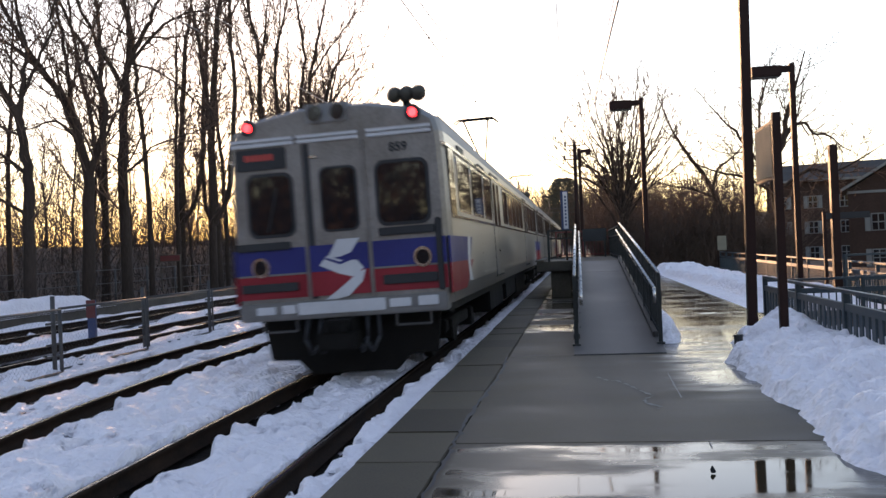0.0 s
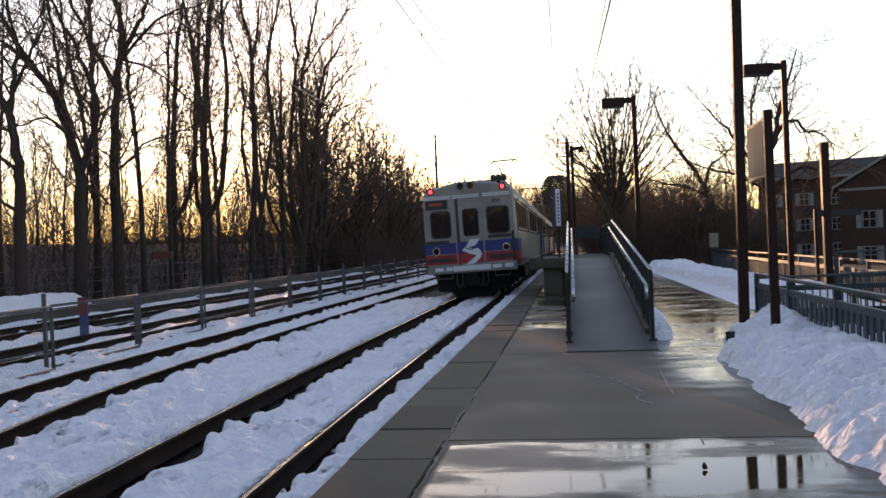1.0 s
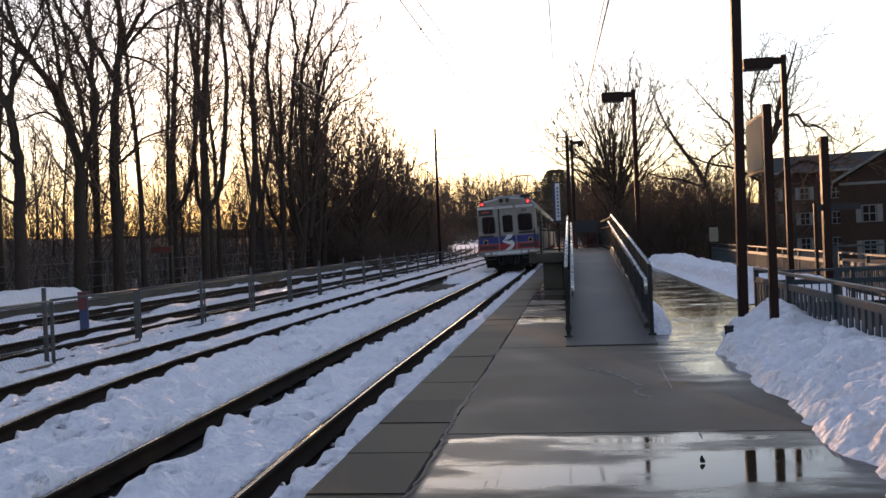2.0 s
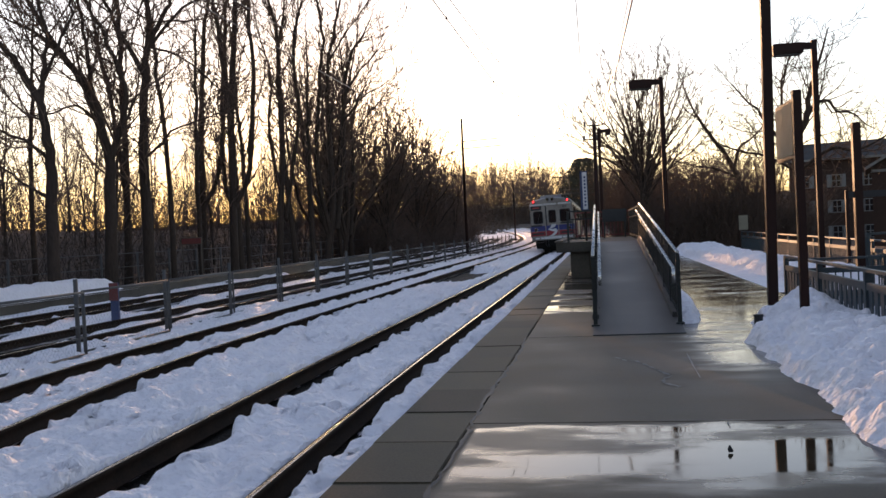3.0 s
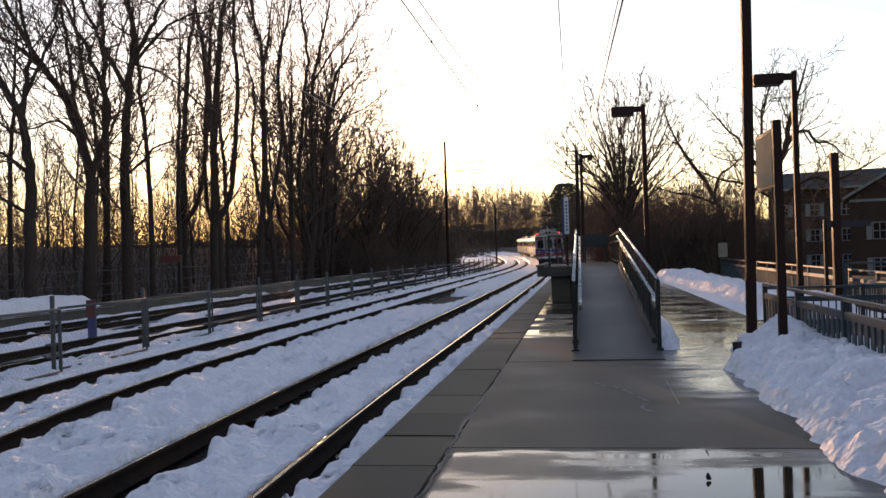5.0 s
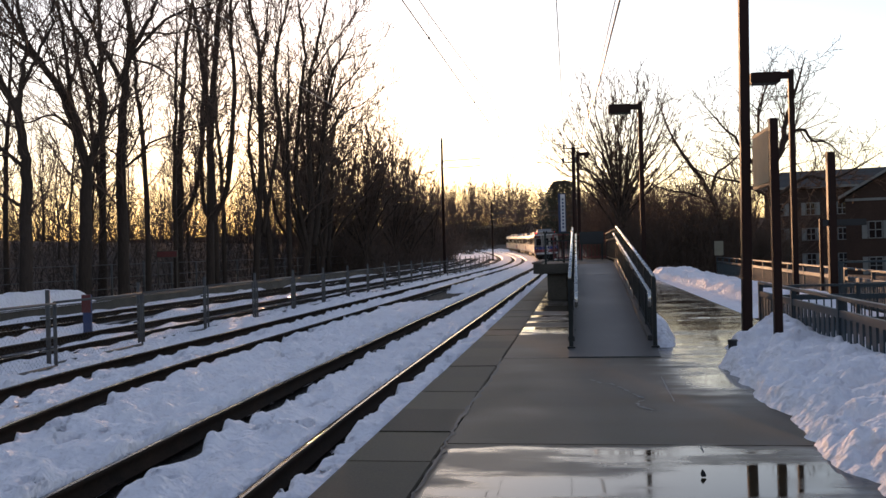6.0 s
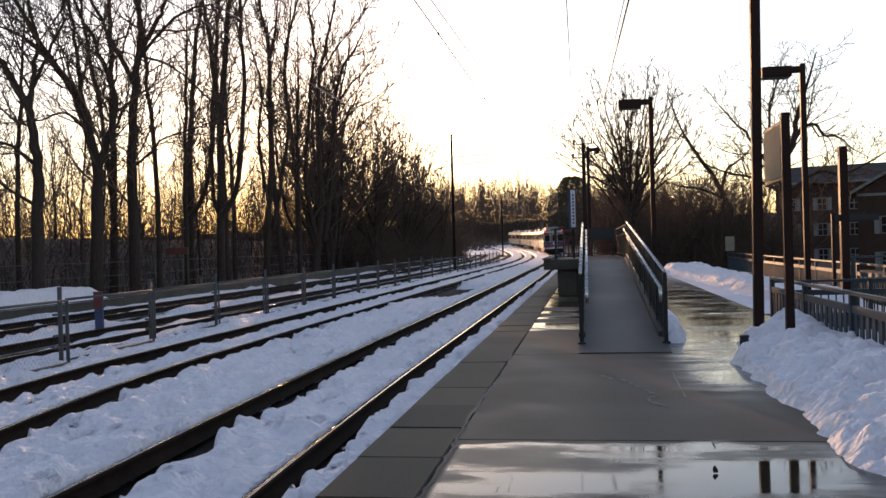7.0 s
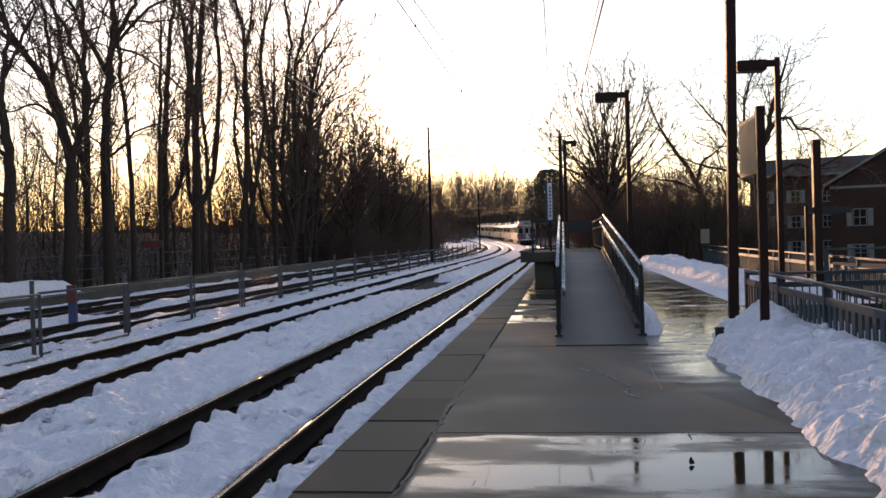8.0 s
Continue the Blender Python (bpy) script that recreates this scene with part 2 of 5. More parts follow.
def array_mesh(name, verts, *faces):
    me = bpy.data.meshes.new(name)
    me.vertices.add(len(verts))
    me.vertices.foreach_set("co", np.asarray(verts, dtype=np.float32).ravel())
    loops = np.concatenate([np.asarray(f, dtype=np.int32).ravel() for f in faces])
    widths = np.concatenate([np.full(len(f), f.shape[1], dtype=np.int32) for f in faces])
    me.loops.add(len(loops))
    me.loops.foreach_set("vertex_index", loops)
    me.polygons.add(len(widths))
    me.polygons.foreach_set("loop_start", np.concatenate([[0], np.cumsum(widths)[:-1]]).astype(np.int32))
    me.update(calc_edges=True)
    me.validate()
    return me


def stick_arrays(p, q, r0, r1, sides, pointed, first):
    """Corners and faces of many tapered sticks; pointed ones end in a tip."""
    p, q, r0, r1 = (np.asarray(v, dtype=float) for v in (p, q, r0, r1))
    d = q - p
    d /= np.maximum(np.linalg.norm(d, axis=1, keepdims=True), 1e-9)
    ref = np.where(np.abs(d[:, 2:3]) > 0.9, np.array([[1.0, 0, 0]]), np.array([[0, 0, 1.0]]))
    u = np.cross(d, ref)
    u /= np.linalg.norm(u, axis=1, keepdims=True)
    v = np.cross(d, u)
    n, w = len(p), sides + 1 if pointed else 2 * sides
    out = np.zeros((n, w, 3))
    for k in range(sides):
        c, s = math.cos(2 * math.pi * k / sides), math.sin(2 * math.pi * k / sides)
        o = u * c + v * s
        out[:, k] = p + o * r0[:, None]
        if not pointed:
            out[:, sides + k] = q + o * r1[:, None]
    if pointed:
        out[:, sides] = q
    base = (np.arange(n) * w)[:, None] + first
    if pointed:
        faces = np.concatenate([base + np.array([[k, (k + 1) % sides, sides]]) for k in range(sides)])
    else:
        faces = np.concatenate([base + np.array([[k, (k + 1) % sides, sides + (k + 1) % sides, sides + k]]) for k in range(sides)])
    return out.reshape(-1, 3), faces


def segment_mesh(name, p, q, r0, r1, sides=3, tips=None):
    """Many tapered sticks in one mesh, and pointed ones, tips = (p, q, r)."""
    verts, faces = stick_arrays(p, q, r0, r1, sides, False, 0)
    if not tips:
        return array_mesh(name, verts, faces)
    v2, f2 = stick_arrays(tips[0], tips[1], tips[2], tips[2], 3, True, len(verts))
    return array_mesh(name, np.concatenate([verts, v2]), faces, f2)


def hash2(ix, iy, seed):
    h = np.sin(ix * 127.1 + iy * 311.7 + seed * 74.7) * 43758.5453
    return h - np.floor(h)


def value_noise(x, y, seed=0):
    ix, iy = np.floor(x), np.floor(y)
    fx, fy = x - ix, y - iy
    fx, fy = fx * fx * (3 - 2 * fx), fy * fy * (3 - 2 * fy)
    a, b = hash2(ix, iy, seed), hash2(ix + 1, iy, seed)
    c, d = hash2(ix, iy + 1, seed), hash2(ix + 1, iy + 1, seed)
    return a + (b - a) * fx + (c - a) * fy + (a - b - c + d) * fx * fy


def fractal(x, y, seed=0, octaves=4):
    out, amp, tot = 0, 1.0, 0
    for k in range(octaves):
        out = out + amp * value_noise(x * 2 ** k, y * 2 ** k, seed + k * 13)
        tot, amp = tot + amp, amp * 0.5
    return out / tot


def ease(v, lo, hi):
    t = np.clip((v - lo) / (hi - lo), 0, 1)
    return t * t * (3 - 2 * t)


def sheet(name, xs, ys, height, material, parent=None, shift=None):
    X, Y = np.meshgrid(xs, ys)
    Z = height(X, Y)
    if shift is not None:
        X = X + shift(Y)
    nx, ny = len(xs), len(ys)
    i = np.arange(ny - 1)[:, None] * nx + np.arange(nx - 1)[None, :]
    quads = np.stack([i, i + 1, i + nx + 1, i + nx], -1).reshape(-1, 4)
    return link_mesh(name, array_mesh(name, np.stack([X, Y, Z], -1).reshape(-1, 3), quads), material, parent, smooth=True)


# ---- the line of the tracks: straight, then a left-hand curve ----
CURVE_Y, CURVE_R = 85.0, 750.0


def bend(y):
    u = np.clip(np.asarray(y, dtype=float) - CURVE_Y, 0, 500)
    near = np.clip(14 - np.asarray(y, dtype=float), 0, 16)
    return -(CURVE_R - np.sqrt(CURVE_R ** 2 - u * u)) + 0.0017 * near * near


def rise(y):
    """The line climbs gently beyond the station."""
    u = np.clip(np.asarray(y, dtype=float) - 80, 0, 190)
    return 0.00006 * u * u


TRACKS = (-3.31, -7.3, -11.05, -15.0)
RAIL_Z = -0.2


def ease_in(i, y):
    """The further tracks close in a little at the near end."""
    return 0.011 * np.clip(15 - np.asarray(y, dtype=float), 0, 8) ** 2 * (i == 1)


HALF_GAUGE = 0.745


# ---- ground, track bed and snow ----
def ground_height(X, Y):
    left = ease(-X, 21.5, 33) * 3.4 * (1 - ease(Y, 135, 168)) - ease(-X, 70, 300) * 3
    right = -0.5 * ease(X, 9, 16) + 1.0 * ease(X, 40, 90)
    # added banks out of view, behind and far right, that cut off low sky
    behind = 7.0 * ease(-Y, 22, 60) + 6.0 * ease(X, 45, 90) * (1 - ease(Y, 40, 120))
    far = 2.0 * ease(Y, 225, 300) + 11.0 * ease(Y, 310, 410) - 2.0 * ease(np.hypot(X, Y), 500, 1200)
    return -0.62 + 0.8 * rise(Y) * (1 - ease(Y, 300, 420)) + left + right + behind + far + 0.35 * (fractal(X * 0.12, Y * 0.12, 3) - 0.5) * ease(np.abs(X + 6), 12, 30)


gx = np.unique(np.concatenate([np.linspace(-60, 60, 81), np.linspace(-1500, -60, 30), np.linspace(60, 1500, 30)]))
gy = np.unique(np.concatenate([np.linspace(-30, 140, 86), np.linspace(140, 420, 50), np.linspace(420, 2000, 25), np.linspace(-600, -30, 10)]))
tagged(sheet("ground", gx, gy, ground_height, LITTER), "brown leaf litter on the ground beside the railway", "ground", kind="structure")


def long_steps(y0, y1):
    ys, y = [y0], y0
    while y < y1:
        y += 0.055 + max(0.0, y - 6) * 0.011
        ys.append(y)
    return np.array(ys)


def bed_height(X, Y):
    return rise(Y) - 0.43 + 0.05 * (fractal(X * 3, Y * 3, 5) - 0.5) - 0.25 * ease(-X, 16.2, 17.2)


tagged(sheet("track_bed", np.linspace(-17.3, -1.72, 60), np.concatenate([np.arange(-14, -0.1, 0.5), long_steps(0, 380)[::2]]), bed_height, BALLAST, shift=bend), "dark wet ballast of the track bed showing through snow", "track bed", kind="structure")


def lumps(X, Y, size, seed):
    """Rounded clods, one in every cell of a jittered net."""
    x, y = X / size, Y / size
    ix, iy = np.floor(x), np.floor(y)
    out = np.zeros_like(x)
    for dx in (-1, 0, 1):
        for dy in (-1, 0, 1):
            cx, cy = ix + dx, iy + dy
            px, py = cx + hash2(cx, cy, seed), cy + hash2(cx, cy, seed + 7)
            r = 0.55 + 0.45 * hash2(cx, cy, seed + 3)
            out = np.maximum(out, r * np.sqrt(np.clip(1 - ((x - px) ** 2 + (y - py) ** 2) / (r * r), 0, 1)))
    return out


def track_snow(X, Y):
    """Trodden, half-melted snow: bare strips beside the rails with scalloped edges, a melted patch between the tracks."""
    rag = fractal(X * 2.2, Y * 2.2, 21, 4) - 0.5
    fine = fractal(X * 9, Y * 5, 31, 3) - 0.5
    lump = fractal(X * 0.9, Y * 0.7, 11, 3) - 0.5
    pits = fractal(X * 5.6, Y * 3.8, 35, 2) - 0.5
    h = np.full_like(X, -0.165) + 0.10 * lump + 0.05 * rag + 0.085 * fine + 0.17 * pits + 0.06 * (lumps(X, Y * 0.8, 0.2, 17) - 0.6) * ease(pits + rag, -0.05, 0.3)
    scallop = (0.05 + 0.09 * value_noise(X * 0.5, Y * 1.7, 77)) * np.abs(np.sin(math.pi * Y / 0.61))
    for i, c0 in enumerate(TRACKS):
        c = c0 + ease_in(i, Y)
        inside = 1 - ease(np.abs(X - c), 0.6, 0.8)
        h = h - 0.055 * inside
        for s in (-1, 1):
            d = X - (c + s * HALF_GAUGE) + 0.06 * rag
            dip = (1 - ease(d + scallop, (0.44, 0.5, 0.62, 0.62)[i] - 0.07 * (s > 0 and i == 0), (0.54, 0.6, 0.76, 0.76)[i] - 0.07 * (s > 0 and i == 0))) * (1 - ease(-d, 0.05, 0.1))
            h = h - 0.34 * dip
    h = h - 0.34 * ease(rag + 0.45 * fine, 0.24, 0.36)
    patch = (1 - ease(np.abs(X + 5.4 + 0.6 * rag), 0.6, 1.0)) * ease(Y + 6 * rag, 30, 33) * (1 - ease(Y + 6 * rag, 40, 43))
    h = h - 0.4 * patch
    h = h - 0.06 * ease(-X, 9.3, 10.0) - 0.2 * ease(-X, 9.3, 10.0) * ease(fractal(X * 1.1, Y * 0.35, 91, 3) - 0.5, -0.12, 0.1)
    strip = ease(X, -2.35, -2.1)
    h = h + 0.06 * strip
    h = h - 0.15 * ease(X, -1.84, -1.76)
    return h + rise(Y)


tagged(sheet("track_snow", np.unique(np.concatenate([np.arange(-9.3, -1.75, 0.042)])), np.concatenate([np.arange(-12, -0.1, 0.25), long_steps(0, 260)]), track_snow, SNOW, shift=bend), "half-melted old snow lying between the rails", "snow", kind="structure")
tagged(sheet("side_snow", np.arange(-17.2, -9.24, 0.11), np.concatenate([np.arange(-12, -0.1, 0.5), long_steps(0, 260)[::2]]), track_snow, SNOW, shift=bend), "half-melted snow on the further tracks", "snow", kind="structure")


def field_height(X, Y):
    return rise(Y) * 0.75 + 0.2 * ease(Y, 170, 320) + ground_height(X, Y) * 0.25 + 0.12 * (fractal(X * 0.4, Y * 0.4, 81) - 0.5) - 0.9 * ease(X, -11.5, -9.5)


tagged(sheet("snow_field", np.arange(-75, -9, 1.0), np.arange(150, 197, 1.5), field_height, SNOW, shift=bend), "open snow-covered field beyond the wood", "snow", kind="structure")


# ---- rails ----
def rail(x, start, name_label, track):
    prof = ((-0.07, -0.17), (0.07, -0.17), (0.07, -0.155), (0.012, -0.13), (0.012, -0.05), (0.036, -0.035), (0.036, -0.006), (0.03, 0.0), (-0.03, 0.0), (-0.036, -0.006), (-0.036, -0.035), (-0.012, -0.05), (-0.012, -0.13), (-0.07, -0.155))
    ys = np.unique(np.concatenate([np.linspace(start, 15, 31), np.linspace(15, 85, 20), np.linspace(85, 420, 80)]))
    n = len(prof)
    verts, quads = [], []
    for y in ys:
        b = float(bend(y) + ease_in(track, y))
        verts += [(x + px + b, y, RAIL_Z + pz + float(rise(y))) for px, pz in prof]
    for j in range(len(ys) - 1):
        quads += [(j * n + k, j * n + (k + 1) % n, (j + 1) * n + (k + 1) % n, (j + 1) * n + k) for k in range(n)]
    thing = link_mesh("rail", array_mesh("rail", np.array(verts), np.array(quads)), RAIL_SIDE)
    head = [(x + s * 0.02 + float(bend(y) + ease_in(track, y)), y, RAIL_Z + 0.003 * w + float(rise(y))) for y in ys for s, w in ((-1, 0.4), (-0.5, 1), (0.5, 1), (1, 0.4))]
    hq = [(j * 4 + k, j * 4 + k + 1, j * 4 + k + 5, j * 4 + k + 4) for j in range(len(ys) - 1) for k in range(3)]
    link_mesh("running_surface", array_mesh("running_surface", np.array(head), np.array(hq)), RAIL_TOP, thing, "polished steel running surface")
    return tagged(thing, name_label, "rail", "rails of the four tracks", "structure")


for i, c in enumerate(TRACKS):
    for s in (-1, 1):
        rail(c + s * HALF_GAUGE, -14, "rusty steel rail with a polished head" if i < 2 else "dull rusty rail of a further track", i)


# ---- low platform, with its edge slabs and panels ----
def low_platform():
    bm = bmesh.new()
    box(bm, -1.70, 3.6, -13, 60, -0.7, -0.06)
    base = part("platform", bm, OLD_CONCRETE)
    tagged(base, "low wet concrete station platform with snow along its side", "platform", kind="structure")
    rnd = random.Random(4)
    y = -13.0
    shared = {}
    while y < 58:
        if "edge" not in shared:
            bm = bmesh.new()
            box(bm, -0.325, 0.325, 0, 1.082, -0.2, 0)
            shared["edge"] = part("edge_slab", bm, SLAB, base, bevel=0.008)
            ob = shared["edge"]
        else:
            ob = new("edge_slab", shared["edge"].data)
            ob.parent = base
        ob.matrix_basis = pose(-1.425 + rnd.uniform(-0.006, 0.006), y, rnd.uniform(-0.006, 0.002), rnd.uniform(-0.2, 0.2), rnd.uniform(-0.3, 0.3), 0)
        y += 1.088
    joints = [-13.0, -9.4, -3.8, 1.7, 7.2, 12.85, 18.4, 24.0, 29.6, 35.2, 40.8, 46.4, 52.0, 57.6]
    for y0, y1 in zip(joints, joints[1:]):
        for x0, x1 in ((-1.085, 3.58),):
            bm = bmesh.new()
            box(bm, x0, x1, y0 + 0.008, y1 - 0.008, -0.12, rnd.uniform(-0.003, 0.0))
            part("panel", bm, CONCRETE, base, bevel=0.006)


low_platform()


def platform_marks():
    """The broken joint along the edge slabs, and pale scuffs on the concrete."""
    g = random.Random(5)
    ys = [-2 + 0.11 * i for i in range(136)]
    left = [-1.095 + g.uniform(-0.018, 0.008) + 0.02 * math.sin(y * 1.3) for y in ys]
    right = [x + 0.018 + 0.045 * g.random() ** 1.5 for x in left]
    verts = [(x, y, 0.0025) for y, l, r in zip(ys, left, right) for x in (l, r)]
    quads = [(2 * i, 2 * i + 1, 2 * i + 3, 2 * i + 2) for i in range(len(ys) - 1)]
    crack = link_mesh("joint_crack", array_mesh("joint_crack", np.array(verts), np.array(quads)), BLACK)
    tagged(crack, "dark broken joint along the platform edge slabs", "crack", kind="structure")
    for pts, w in (((0.12, 10.7), (0.24, 10.42), (0.34, 10.39), (0.45, 10.05), (0.54, 9.67), (0.66, 9.31), (0.56, 9.15), (0.55, 8.92), (0.68, 8.7), (0.62, 8.53)), 0.055), (((0.95, 11.0), (0.93, 10.0), (0.92, 8.98)), 0.03), (((0.905, 7.15), (0.9, 6.91)), 0.02):
        verts = []
        fine = [(Vector(a).lerp(Vector(b), k / 5)) for a, b in zip(pts, pts[1:]) for k in range(5)]
        for k, p in enumerate(fine):
            d = w * (0.15 + g.random() ** 2) * (1 if w > 0.03 else 0.7)
            verts += [(p.x - d / 2 + g.uniform(-0.01, 0.01), p.y, 0.0022), (p.x + d / 2, p.y + 0.01, 0.0022)]
        quads = [(2 * i, 2 * i + 1, 2 * i + 3, 2 * i + 2) for i in range(len(fine) - 1) if w < 0.04 or g.random() < 0.72]
        mark = link_mesh("scuff_mark", array_mesh("scuff_mark", np.array(verts), np.array(quads)), SCUFF)
        tagged(mark, "pale salt scuff on the platform concrete", "stain", kind="structure")


platform_marks()

RAMP_Y0, RAMP_Y1, DECK_Z = 12.85, 26.0, 1.08
RAMP_X0, RAMP_X1 = -0.16, 1.12


def ramp_z(y):
    return DECK_Z * min(max((y - RAMP_Y0) / (RAMP_Y1 - RAMP_Y0), 0), 1)


def access_ramp():
    bm = bmesh.new()
    plate(bm, [(RAMP_Y0, -0.02), (RAMP_Y0, 0.012), (RAMP_Y1, DECK_Z), (RAMP_Y1, -0.02)], RAMP_X0, RAMP_X1, lambda u, v, w: (w, u, v))
    thing = part("access_ramp", bm, RAMP_CONCRETE, None, bevel=0.006)
    tagged(thing, "grey concrete access ramp rising to a small high platform", "ramp", kind="structure")
    for y in (14.05, 17.1, 20.2, 23.2):
        bm = bmesh.new()
        z = ramp_z(y) + 0.004 if y > 15 else ramp_z(y) + 0.007
        box(bm, RAMP_X0 + 0.1, RAMP_X1 - 0.1, y - 0.012, y + 0.012, z - 0.01, z)
        part("joint_strip", bm, OLD_CONCRETE, thing, "dark expansion joint")
    for x in (RAMP_X0 + 0.04, RAMP_X1 - 0.04):
        bm = bmesh.new()
        plate(bm, [(RAMP_Y0 + 1.2, ramp_z(RAMP_Y0 + 1.2)), (RAMP_Y0 + 1.2, ramp_z(RAMP_Y0 + 1.2) + 0.09), (RAMP_Y1, DECK_Z + 0.09), (RAMP_Y1, DECK_Z)], x - 0.05, x + 0.05, lambda u, v, w: (w, u, v))
        part("kerb", bm, RAMP_CONCRETE, thing, "low concrete kerb", bevel=0.01)


access_ramp()


def ramp_railing(x, inner):
    """Posts, rails and pickets along one side of the ramp, with a handrail on the inside."""
    thing = new("ramp_railing")
    tagged(thing, "dark green steel railing with a worn bright handrail", "railing", "railings of the ramp")
    y0, y1 = 13.55, 25.8
    n = 9
    ys = [y0 + (y1 - y0) * i / (n - 1) for i in range(n)]
    for y in ys:
        bm = bmesh.new()
        box(bm, x - 0.03, x + 0.03, y - 0.03, y + 0.03, ramp_z(y) - 0.02, ramp_z(y) + 1.03)
        box(bm, x - 0.06, x + 0.06, y - 0.06, y + 0.06, ramp_z(y) + 0.0, ramp_z(y) + 0.03)
        part("post", bm, DARK_GREEN, thing, bevel=0.004)
    for h, r, nm in ((1.05, 0.025, "top_rail"), (0.14, 0.022, "bottom_rail"), (0.62, 0.02, "middle_rail")):
        bm = bmesh.new()
        rod(bm, (x, y0, ramp_z(y0) + h), (x, y1, ramp_z(y1) + h), r, 8)
        part(nm, bm, HANDRAIL if h > 1 else DARK_GREEN, thing, "worn bright top rail" if h > 1 else "", smooth=True)
    bm = bmesh.new()
    k = int((y1 - y0) / 0.115)
    for i in range(k):
        y = y0 + (i + 0.5) * (y1 - y0) / k
        box(bm, x - 0.008, x + 0.008, y - 0.008, y + 0.008, ramp_z(y) + 0.13, ramp_z(y) + 1.03)
    tagged(part("picket_infill", bm, DARK_GREEN, thing), kind="stuff")
    hx = x + inner * 0.09
    bm = bmesh.new()
    rod(bm, (hx, y0 - 0.3, ramp_z(y0) + 0.84), (hx, y1, ramp_z(y1) + 0.86), 0.024, 10)
    rod(bm, (hx, y0 - 0.3, ramp_z(y0) + 0.84), (hx, y0 - 0.3, ramp_z(y0) + 0.62), 0.024, 10)
    hr = part("handrail", bm, HANDRAIL, thing, "bright galvanised handrail", smooth=True)
    for y in ys:
        bm = bmesh.new()
        rod(bm, (x, y, ramp_z(y) + 0.78), (hx, y, ramp_z(y) + 0.83), 0.012, 6)
        part("bracket", bm, GALV, hr)


ramp_railing(RAMP_X0 + 0.04, 1)
ramp_railing(RAMP_X1 - 0.02, -1)

DECK_Y0, DECK_Y1, DECK_X0, DECK_X1 = 26.0, 35.0, -1.33, 1.2


def high_platform():
    bm = bmesh.new()
    box(bm, DECK_X0, DECK_X1, DECK_Y0 + 1.4, DECK_Y1, DECK_Z - 0.3, DECK_Z)
    box(bm, RAMP_X0, DECK_X1, DECK_Y0, DECK_Y0 + 1.4, DECK_Z - 0.3, DECK_Z)
    thing = part("high_platform", bm, OLD_CONCRETE, None, bevel=0.012)
    tagged(thing, "small raised concrete boarding platform on thick piers", "platform", kind="structure")
    bm = bmesh.new()
    box(bm, DECK_X0 - 0.04, DECK_X0 + 0.22, DECK_Y0 + 1.38, DECK_Y1, DECK_Z, DECK_Z + 0.05)
    part("edge_board", bm, TIMBER, thing, "weathered timber edge board", bevel=0.006)
    for y in (DECK_Y0 + 1.55, DECK_Y0 + 4.6, DECK_Y1 - 0.5):
        bm = bmesh.new()
        box(bm, -0.92, -0.34, y, y + 0.4, -0.02, DECK_Z - 0.29)
        part("pier", bm, OLD_CONCRETE, thing, bevel=0.015)
        bm = bmesh.new()
        box(bm, 0.3, 0.9, y, y + 0.4, -0.02, DECK_Z - 0.29)
        part("pier", bm, OLD_CONCRETE, thing, bevel=0.015)


high_platform()


def picket_fence(name, p, q, z, h, material, label, group, gap=0.13, posts=2.0, board=True, category="fence", slat=0.022):
    """A steel fence of posts, two rails and thin pickets between two points of the plan."""
    thing = new(name)
    tagged(thing, label, category, group)
    p, q = Vector((*p, z)), Vector((*q, z))
    L = (q - p).length
    m = Matrix.Translation(p) @ Matrix.Rotation(math.atan2(q.y - p.y, q.x - p.x), 4, "Z")
    n = max(1, round(L / posts))
    mesh = None
    for i in range(n + 1):
        if mesh is None:
            bm = bmesh.new()
            box(bm, -0.05 if slat > 0.1 else -0.035, 0.05 if slat > 0.1 else 0.035, -0.04, 0.04, 0, h + 0.0)
            ob = part("post", bm, material, thing, bevel=0.006)
            mesh = ob.data
        else:
            ob = new("post", mesh)
            ob.parent = thing
        ob.matrix_basis = m @ Matrix.Translation((L * i / n, 0, 0))
    bm = bmesh.new()
    box(bm, 0, L, -0.04, 0.04, h - 0.045, h, m)
    part("top_rail", bm, material, thing, bevel=0.004)
    bm = bmesh.new()
    box(bm, 0, L, -0.03, 0.03, h * 0.72 - (0.05 if board else 0.02), h * 0.72 + (0.05 if board else 0.02), m)
    part("middle_rail", bm, material, thing, bevel=0.004)
    bm = bmesh.new()
    box(bm, 0, L, -0.02, 0.02, 0.08, 0.12, m)
    part("bottom_rail", bm, material, thing, bevel=0.004)
    k = max(2, int(L / gap))
    if k <= 300:
        pm = None
        for i in range(k):
            if pm is None:
                bm = bmesh.new()
                box(bm, -slat / 2, slat / 2, -0.011, 0.011, 0.06, h * 0.72)
                ob = part("picket", bm, material, thing)
                pm = ob.data
            else:
                ob = new("picket", pm)
                ob.parent = thing
            ob.matrix_basis = m @ Matrix.Translation(((i + 0.5) * L / k, 0, 0))
    return thing


